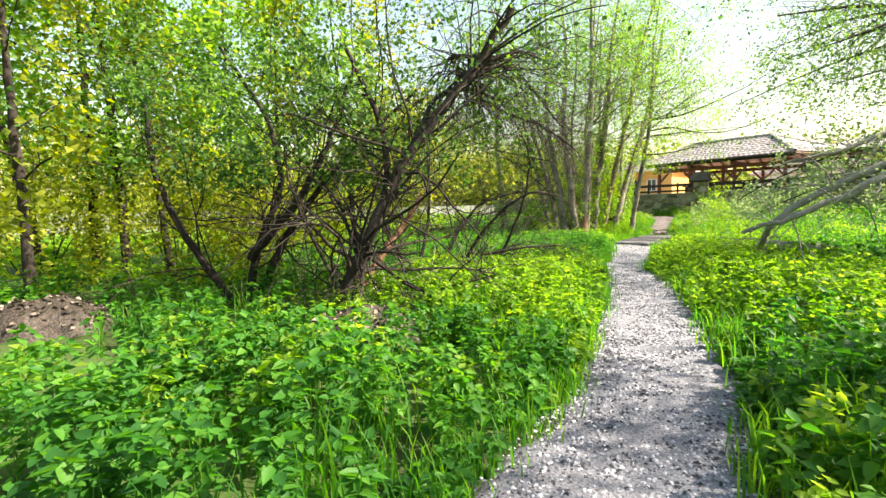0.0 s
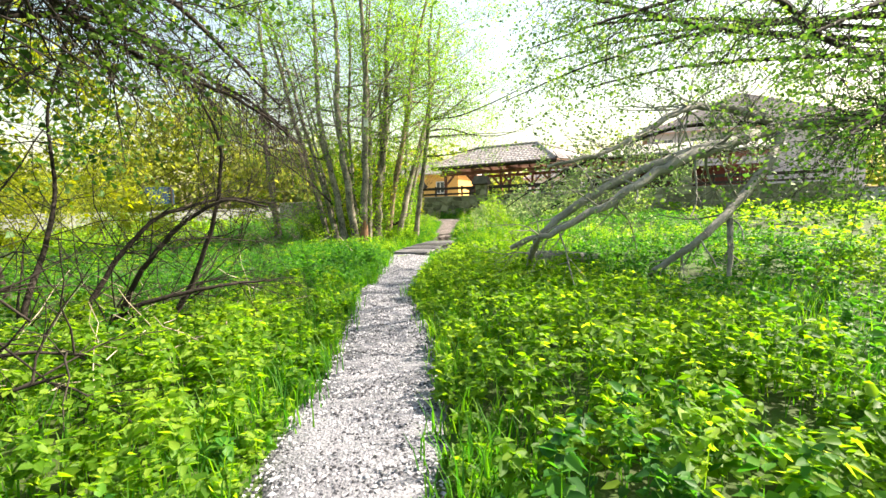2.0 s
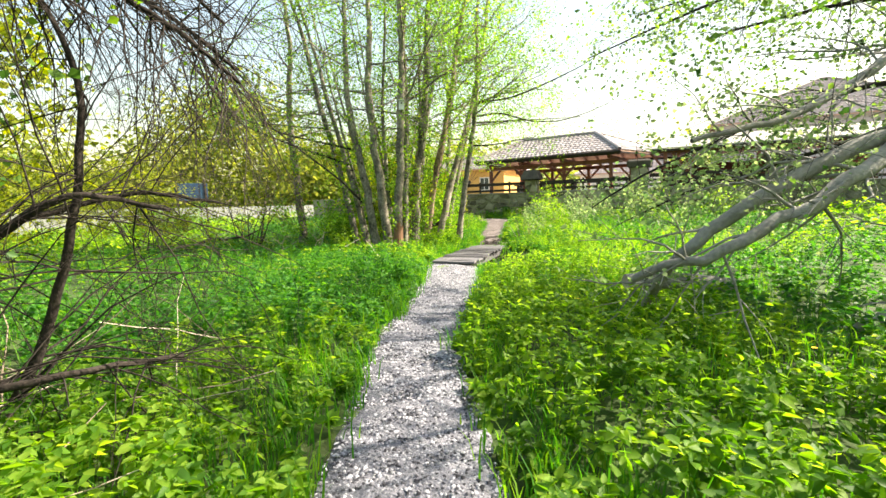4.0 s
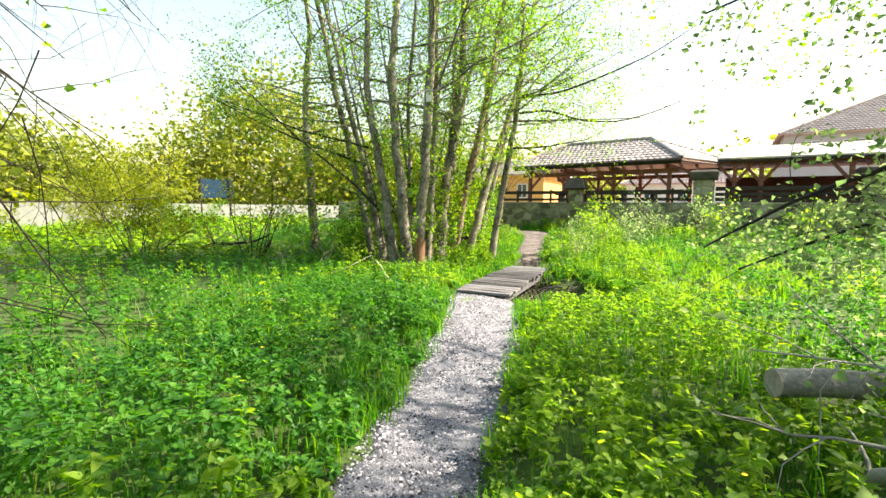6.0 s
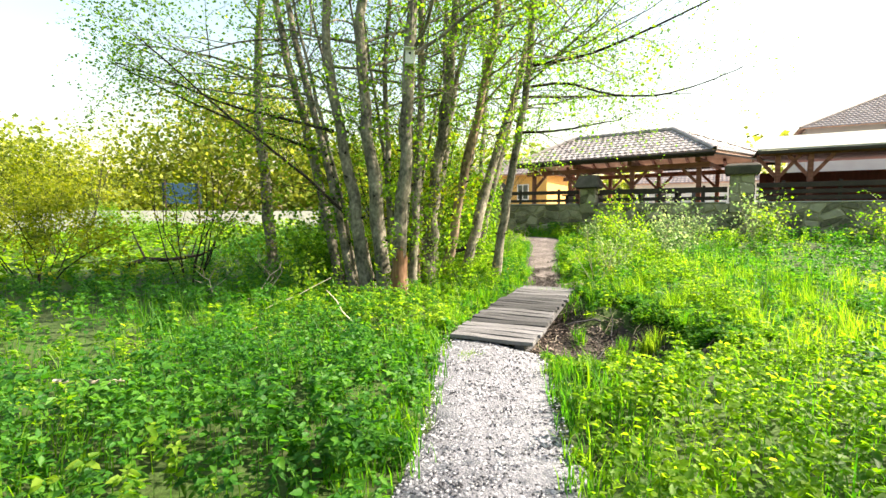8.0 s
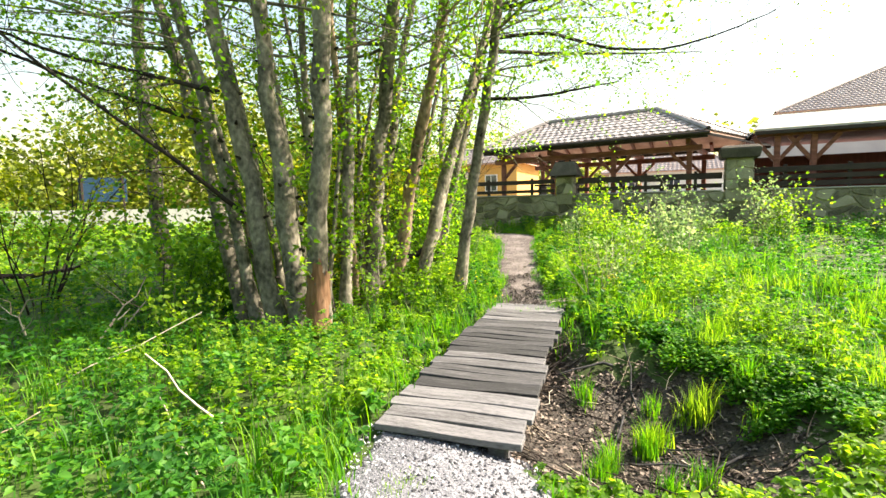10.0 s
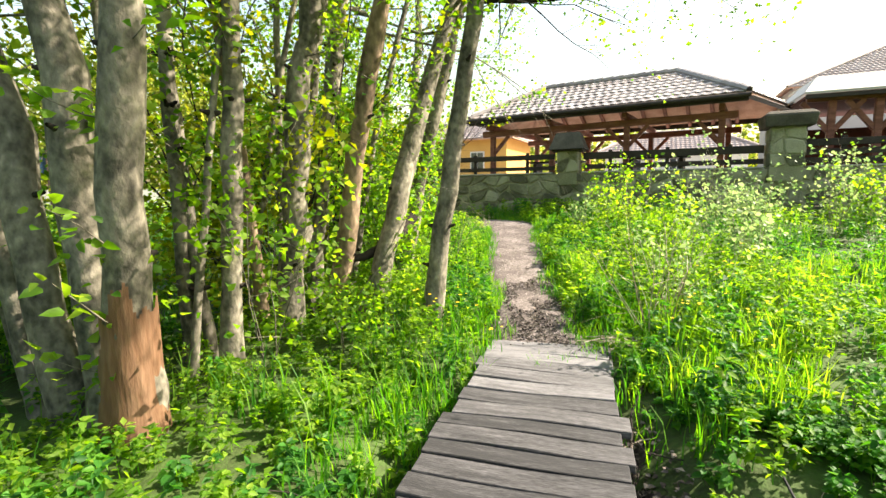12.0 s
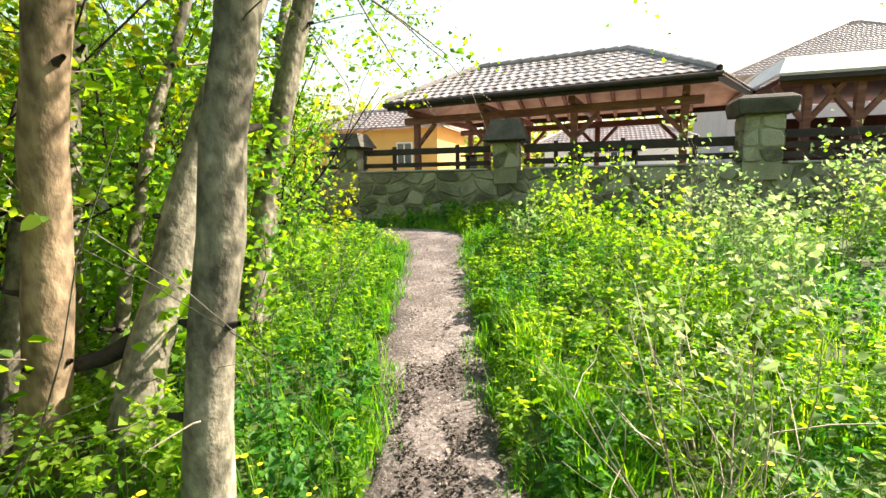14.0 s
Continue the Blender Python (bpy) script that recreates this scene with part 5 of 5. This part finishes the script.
def grass(name, xy, blades, tall_lo, tall_hi, mat, label, r, wide=0.006, tuft=0.05):
    k = np.repeat(np.arange(len(xy)), blades)
    n = len(k)
    root = xy[k] + r.normal(0, tuft, (n, 2))
    h = r.uniform(tall_lo, tall_hi, n) * np.repeat(r.uniform(0.7, 1.2, len(xy)), blades)
    a = r.uniform(0, 6.28, n)
    out = np.stack([np.cos(a), np.sin(a)], 1)
    b = np.c_[root, height(root) - 0.02]
    bend = h * r.uniform(0.15, 0.6, n)
    mid = b + np.c_[out * (bend * 0.35)[:, None], h * 0.6]
    tip = b + np.c_[out * bend[:, None], h * r.uniform(0.85, 1.0, n)]
    s = np.c_[-out[:, 1], out[:, 0], np.zeros(n)] * wide
    v = np.stack([b - s, b + s, mid - s * 0.7, mid + s * 0.7, tip], 1).reshape(-1, 3)
    i = np.arange(n)[:, None, None] * 5
    f = (i + np.array([[[0, 1, 3], [0, 3, 2], [2, 3, 4]]])).reshape(-1, 3)
    tagged(new(name, mesh_of(name, v, f, mat)), label, "grass", kind="stuff")


r = np.random.RandomState(61)
edge = scatter(60000, (-3, -4), (16, 24), r, lambda p: near_line(p, -0.04, 0.55) & (ditch(p) < 0.25) & ((pool_edge(p) > 1.4) | ((p - BRIDGE_A) @ B_NOR < 0)))
edge = edge[r.uniform(0, 1, len(edge)) < np.clip(0.6 + 0.7 * waves(edge, 1.3, 33), 0.05, 1)]
rim = scatter(16000, (9, 15), (15, 24), r, lambda p: (off_way(p, DIRT_S) > -0.14) & (off_way(p, DIRT_S) < 0.1) & (waves(p, 0.8, 44) > 0.1))
grass("path_rim_grass", rim, 6, 0.05, 0.16, M_GRASS, "short grass creeping over the earth path", r, 0.004, 0.04)
grass("path_edge_grass", edge, 7, 0.1, 0.32, M_GRASS, "fresh green grass along the path edges", r)
field = scatter(18000, (-8, -3), (20, 24), r, lambda p: near_line(p, 0.3, 5) & free_ground(p, 0.1) & (waves(p, 3.0, 35) > -0.1) & (pool_edge(p) > 1.7))
grass("meadow_grass", field, 6, 0.2, 0.5, M_GRASS, "taller grass among the herbs", r)
sedge = scatter(90, (8.2, 11.4), (11.6, 14.4), r, lambda p: (off_way(p) > 0.15) & (ditch(p) > 0.12))[:9]
grass("sedge_tufts", sedge, 90, 0.18, 0.38, M_GRASS, "bright sedge tufts in the muddy ditch", r, 0.004, 0.045)
tuft = scatter(700, (9.5, 10), (18, 19), r, lambda p: (off_way(p) > 0.4) & (pool_edge(p) > 1.5) & (pool_edge(p) < 5.5))[:120]
grass("yellow_grass_tufts", tuft, 60, 0.25, 0.5, M_HERB_SUN, "yellow-green grass tufts in the meadow", r, 0.005, 0.07)
edge = np.concatenate([np.array(c) + r.normal(0, 0.07, (6, 2)) for c in [(10.94, 15.5), (11.1, 15.65), (11.45, 16.2), (12.35, 17.7), (12.1, 17.3), (11.3, 15.9)]])
edge = edge[off_way(edge) > 0.06]
grass("path_edge_grass", edge, 60, 0.22, 0.45, M_GRASS, "dark green grass tufts at the edge of the earth path", r, 0.005, 0.06)
strip = scatter(9000, (9, 8), (24, 32), r, lambda p: (np.abs((p - WALL_O) @ N_DIR + 0.9) < 0.8) & (off_way(p) > 0))
grass("wall_foot_grass", strip, 6, 0.06, 0.2, M_GRASS, "short grass strip at the foot of the wall", r)

# dead leaves and sticks in the ditch
bed = scatter(9000, (7.6, 11.1), (10.9, 14.3), r, lambda p: (ditch(p) > 0.1) & (off_way(p) > -0.3))
me = leaf_mesh("leaf_litter", on_ground(bed[:5000], 0.015), r.uniform(0.02, 0.055, min(5000, len(bed))), 0.75, M_TWIG, r)
tagged(new("leaf_litter", me), "brown dead leaves in the muddy ditch", "leaf litter", kind="stuff")
M_LITTER = mottled("brown dead leaves", [(0.025, 0.018, 0.015), (0.08, 0.06, 0.05), (0.24, 0.19, 0.16)], 6, 30, 0.2, per_island=0.7, coords="World")
me.materials[0] = M_LITTER


def sticks(name, xy, lo, hi, rad, mat, label, r, lift=0.03, rise=0.1):
    runs = []
    for p in xy:
        a, l = r.uniform(0, 6.28), r.uniform(lo, hi)
        s = np.linspace(-0.5, 0.5, 5)
        q = np.stack([p[0] + np.cos(a) * l * s, p[1] + np.sin(a) * l * s], 1) + r.normal(0, 0.03 * l, (5, 2))
        z = height(q) + lift + np.linspace(0, r.uniform(0, rise), 5)
        runs.append((np.c_[q, z], np.linspace(rad, rad * 0.5, 5) * r.uniform(0.6, 1.3)))
    v, f = tubes(runs, 5)
    tagged(new(name, mesh_of(name, v, f, mat, True)), label, "twigs", kind="stuff")


sticks("ditch_sticks", bed[-110:], 0.15, 0.9, 0.008, M_DARKBARK, "dark sticks in the mud", r)
sticks("ditch_reeds", bed[:60], 0.15, 0.5, 0.005, M_TWIG, "pale dry stems in the mud", r)
sticks("ditch_branches", np.array([[9.2, 12.2], [8.9, 12.5], [9.3, 12.05], [9.0, 12.0], [9.5, 12.9], [9.3, 13.3]]), 0.5, 1.1, 0.016, M_PLANK, "weathered grey fallen branches lying in the muddy ditch", r, 0.05, 0.1)
creep = scatter(9000, (8.2, 11.2), (11.2, 14.4), r, lambda p: (off_way(p) > 0.12) & (((p - (9.2, 12.45)) @ B_NOR) + 0.6 * ((p - (9.2, 12.45)) @ B_DIR) + 0.3 * waves(p, 0.5, 31) > 0.85) & (pool_edge(p) < 2.0))[:2600]
k = np.repeat(np.arange(len(creep)), 9)
me = leaf_mesh("creeping_herbs", np.c_[creep[k] + r.normal(0, 0.03, (len(k), 2)), height(creep)[k] + r.uniform(0.03, 0.16, len(k))], r.uniform(0.025, 0.05, len(k)), 0.8, M_GRASS, r, 1.0)
tagged(new("creeping_herbs", me), "low small-leaved herbs covering the bank of the ditch", "herbs", kind="stuff")
nest = np.concatenate([np.array(c) + r.normal(0, 0.05, (3, 2)) for c in [(10.43, 12.75), (10.6, 12.9), (9.63, 12.29), (10.87, 12.31), (11.1, 12.45), (9.06, 12.26)]])
grass("ditch_grass", nest, 70, 0.2, 0.36, M_HERB_SUN, "yellow-green grass tufts on the bank of the ditch", r, 0.004, 0.05)
dead = scatter(400, (3.4, 12.5), (6.6, 17), r, lambda p: (off_way(p) > 0.9) & (p[:, 0] < 5.9))[:12]
sticks("dead_brushwood", dead, 0.4, 1.3, 0.009, M_TWIG, "pale dead twigs at the foot of the alders", r, 0.1, 0.7)
left_dead = scatter(500, (-0.5, 3.8), (2.4, 7), r, lambda p: off_way(p) > 0.8)[:70]
sticks("hawthorn_brush", left_dead, 0.4, 1.4, 0.006, M_TWIG, "dry twigs under the hawthorns", r, 0.2, 0.6)

sticks("bridge_end_stalks", np.array([10.5, 14.98]) + r.normal(0, 0.1, (26, 2)), 0.15, 0.4, 0.005, M_TWIG, "small pile of dry stalks beside the footbridge", r, 0.08, 0.08)
sticks("pale_stick", np.array([[3.55, 11.5]]), 0.5, 0.55, 0.035, M_TWIG, "thick pale stick lying in the herbs", r, 0.26, 0.1)
grass("gravel_tuft", np.array([[6.78, 11.95], [6.86, 12.0], [6.72, 11.9]]), 60, 0.03, 0.09, M_HERB_SUN, "low yellow-green grass tuft growing through the gravel", r, 0.003, 0.06)

DEAD = [(4.1, 16.0, 2.6, 0.6), (4.56, 15.9, 0.5, 0.75), (4.8, 16.1, 0.9, 0.6)]


def dead_fork(x, y, turn, high, seed):
    r = np.random.RandomState(seed)
    z = float(height(np.array([[x, y]]))[0])
    lean = np.array([math.cos(turn), math.sin(turn), 0])
    up = np.array([0, 0, 1.0])
    bend = r.normal(0, 0.04, (5, 3))
    main = [np.array([x, y, z]) + lean * high * u * 0.8 + up * high * (u ** 0.8) + bend[i] for i, u in enumerate((0, 0.3, 0.55, 0.8, 1.0))]
    runs = [(main, [0.013, 0.012, 0.009, 0.006, 0.003])]
    for i, d in ((1, 0.8), (2, -0.7), (3, 0.5)):
        runs.append(([main[i], main[i] + lean * 0.15 * d + up * 0.12 + r.normal(0, 0.04, 3), main[i] + lean * 0.35 * d + up * 0.22 + r.normal(0, 0.06, 3)], [0.009, 0.007, 0.003]))
    v, f = tubes(runs, 6)
    tagged(new("dead_branch", mesh_of("dead_branch", v, f, M_TWIG, True)), "pale bare forked branch standing in the herbs", "branch", "dead branches in the herbs")


for k, (x, y, turn, high) in enumerate(DEAD):
    dead_fork(x, y, turn, high, 90 + k)

# fallen branch on the far meadow, cut log in the herbs
v, f = tubes([([(1.6, 20.9, 0.25), (2.0, 21.0, 0.4), (2.5, 21.15, 0.35), (3.2, 21.2, 0.45), (3.7, 21.0, 0.7)], [0.06, 0.055, 0.05, 0.035, 0.015]), ([(2.0, 21.0, 0.4), (1.8, 21.2, 0.8), (1.7, 21.2, 1.1)], [0.03, 0.02, 0.01]), ([(3.0, 21.2, 0.42), (3.1, 21.5, 0.9)], [0.025, 0.01])], 7)
tagged(new("fallen_branch", mesh_of("fallen_branch", v, f, M_DARKBARK, True)), "dark fallen branch lying on the meadow", "branch")
log = thing("cut_log", pose(6.95, 6.83, 0.3, 0, 0, 0), "short grey log with a pale sawn end in the herbs", "log")
v, f = tubes([([(0, 0, 0.06), (0.3, -0.12, 0.07), (0.7, -0.3, 0.05), (1.2, -0.5, -0.02)], [0.1, 0.1, 0.095, 0.09])], 14)
under(new("log_bark", mesh_of("log_bark", v, f, M_PALEBARK, True)), log)
bm = bmesh.new()
bmesh.ops.create_cone(bm, cap_ends=True, segments=16, radius1=0.098, radius2=0.098, depth=0.012, matrix=Matrix.Translation((-0.004, 0.002, 0.06)) @ Vector((0.93, -0.37, 0)).to_track_quat("Z", "Y").to_matrix().to_4x4())
part("sawn_end", bm, M_TWIG, log, "pale sawn wood")

# brown heap by the hawthorns
def heap(x, y, wide, deep, high, seed, label):
    r = np.random.RandomState(seed)
    n = 22
    u, t = np.meshgrid(np.linspace(-1, 1, n), np.linspace(-1, 1, n), indexing="ij")
    d = np.clip(1 - u ** 2 - t ** 2, 0, 1)
    xy = np.stack([x + u * wide, y + t * deep], -1).reshape(-1, 2)
    z = height(xy) - 0.04 + high * np.sqrt(d).ravel() * (1 + 0.25 * waves(xy, 0.5, seed)) + r.normal(0, 0.012, n * n)
    i = np.arange(n * n).reshape(n, n)
    f = np.stack([i[:-1, :-1], i[1:, :-1], i[1:, 1:], i[:-1, 1:]], -1).reshape(-1, 4)
    tagged(new("earth_heap", mesh_of("earth_heap", np.c_[xy, z], f, M_MUD, True)), label, "heap")
    q = xy[r.randint(0, n * n, 500)] + r.normal(0, 0.02, (500, 2))
    u, t = (q[:, 0] - x) / wide, (q[:, 1] - y) / deep
    q = q[u ** 2 + t ** 2 < 0.9]
    d = np.sqrt(np.clip(1 - ((q[:, 0] - x) / wide) ** 2 - ((q[:, 1] - y) / deep) ** 2, 0, 1))
    pos = np.c_[q, height(q) - 0.02 + high * d * (1 + 0.25 * waves(q, 0.5, seed))]
    tagged(new("heap_leaves", leaf_mesh("heap_leaves", pos, 0.06, 0.6, M_LITTER, r)), "brown dead leaves on the heap", "leaf litter", kind="stuff")


heap(-0.42, 2.75, 0.6, 0.45, 0.3, 5, "brown heap of earth and dead leaves among herbs")
heap(-3.85, 3.6, 0.75, 0.55, 0.36, 6, "low heap of brown earth beside the herbs")

lit = scatter(9000, (9.5, 15), (15, 24), r, lambda p: (off_way(p, DIRT_S) < 0.05) & (waves(p, 1.1, 45) > -0.2))[:700]
tagged(new("path_litter", leaf_mesh("path_litter", on_ground(lit, 0.022), r.uniform(0.012, 0.035, len(lit)), 0.8, M_LITTER, r)), "bits of dead leaf on the earth path", "leaf litter", kind="stuff")

# Dark leaf bits on the near stretch also stand in for the shade there.
near_path = DIRT_S[DIRT_S[:, 1] < 18.2]
q = near_path[r.randint(0, len(near_path), 5200)]
q = q[:, :2] + r.normal(0, 1, (len(q), 2)) * q[:, 2:] * 0.3
q = q[(off_way(q, DIRT_S) < 0.05) & (waves(q, 0.7, 46) + 0.35 * (16.6 - q[:, 1]) > -0.1)]
tagged(new("dark_path_litter", leaf_mesh("dark_path_litter", on_ground(q, 0.024), r.uniform(0.012, 0.04, len(q)), 0.7, M_MUD, r)), "dark rotten leaf bits on the earth path, partly painting its shade", "leaf litter", kind="stuff")

# yellow flowers
r = np.random.RandomState(71)
fl = np.concatenate([scatter(900, (10.0, 13.5), (15.5, 20.5), r, lambda p: near_line(p, 0.2, 2.4))[:90], scatter(300, (3, 2), (9, 9), r, lambda p: near_line(p, 0.4, 2.4))[:16], np.repeat(np.array([(9.11, 16.28), (9.4, 16.33), (9.49, 16.02), (9.52, 16.42), (9.2, 16.05), (9.73, 15.78), (9.66, 16.19), (10.95, 14.89), (11.07, 14.84), (11.91, 14.73), (11.73, 14.89), (10.85, 14.59), (11.35, 14.4), (11.52, 15.71)]), 4, 0) + r.normal(0, 0.05, (56, 2))])
c = on_ground(fl)
c[:, 2] += tall(fl) * r.uniform(0.85, 1.1, len(fl))
k = 9
ang = np.arange(k) * 2 * np.pi / k
c[-56:, 2] += 0.05
rad = r.uniform(0.009, 0.018, len(fl))
ring = c[:, None] + np.stack([np.cos(ang), np.sin(ang), np.full(k, 0.25)], 1)[None] * rad[:, None, None]
v = np.concatenate([c[:, None], ring], 1).reshape(-1, 3)
i = np.arange(len(fl))[:, None, None] * (k + 1)
f = (i + np.stack([np.zeros(k, int), 1 + np.arange(k), 1 + (np.arange(k) + 1) % k], 1)[None]).reshape(-1, 3)
tagged(new("yellow_flowers", mesh_of("yellow_flowers", v, f, M_PETAL)), "small yellow meadow flowers among the herbs", "flowers", kind="stuff")

# ---- distance ----
def far_wood(name, spine, high, depth, count, size, mat, label, seed):
    r = np.random.RandomState(seed)
    spine = np.asarray(spine, float)
    seg = r.uniform(0, len(spine) - 1.001, count)
    i = seg.astype(int)
    base = spine[i] + (spine[i + 1] - spine[i]) * (seg - i)[:, None]
    xy = base + r.normal(0, depth, (count, 2))
    crown = high * (0.6 + 0.45 * waves(base, 14, seed) + 0.25 * waves(base, 5, seed + 1))
    z = crown * r.uniform(0.02, 1, count) ** 0.7
    pos = np.c_[xy, z]
    tagged(new(name, leaf_mesh(name, pos, size * r.uniform(0.6, 1.4, count), 0.3, mat, r)), label, "woods", kind="stuff")


far_wood("far_woods", [(-60, 20), (-45, 50), (-22, 58), (-8, 62), (4, 64), (18, 62)], 16.0, 3.0, 50000, 0.5, M_FARLEAF, "yellow-green sunlit trees across the meadow", 81)
far_wood("far_woods_behind_yard", [(10, 60), (30, 58), (50, 44), (66, 20), (70, -10)], 11.0, 3.5, 22000, 0.6, M_FARLEAF, "pale trees beyond the roofs", 83)
far_wood("woods_behind", [(-40, 20), (-30, -10), (-16, -26), (8, -30), (32, -24), (50, -8), (66, 10)], 9.0, 4.0, 7000, 1.1, M_FARLEAF, "trees closing the meadow", 85)
far_wood("meadow_hedge", [(-30, 26), (-22, 38), (-14, 44)], 3.4, 1.0, 12000, 0.17, M_CROWN_YELLOW, "sunlit hedge on the far side of the meadow", 87)
rd = part("road", boxed(-70, 30, -3, 3, -0.2, 1.75), M_ROAD)
rd.matrix_basis = pose(-6, 50, 0.0, 0, 0, 8)
tagged(rd, "pale raised road beyond the meadow", "road", kind="structure")
sign = thing("info_board", pose(0.4, 38.7, 0, 0, 0, 10), "blue information board on two posts across the meadow", "sign")
part("board", boxed(-1.0, 1.0, -0.03, 0.03, 2.1, 3.3, 0.01), M_BLUE, sign)
for x in (-0.85, 0.85):
    part("post", boxed(x - 0.05, x + 0.05, -0.1, -0.031, -0.1, 3.45, 0.005), M_RAIL, sign)
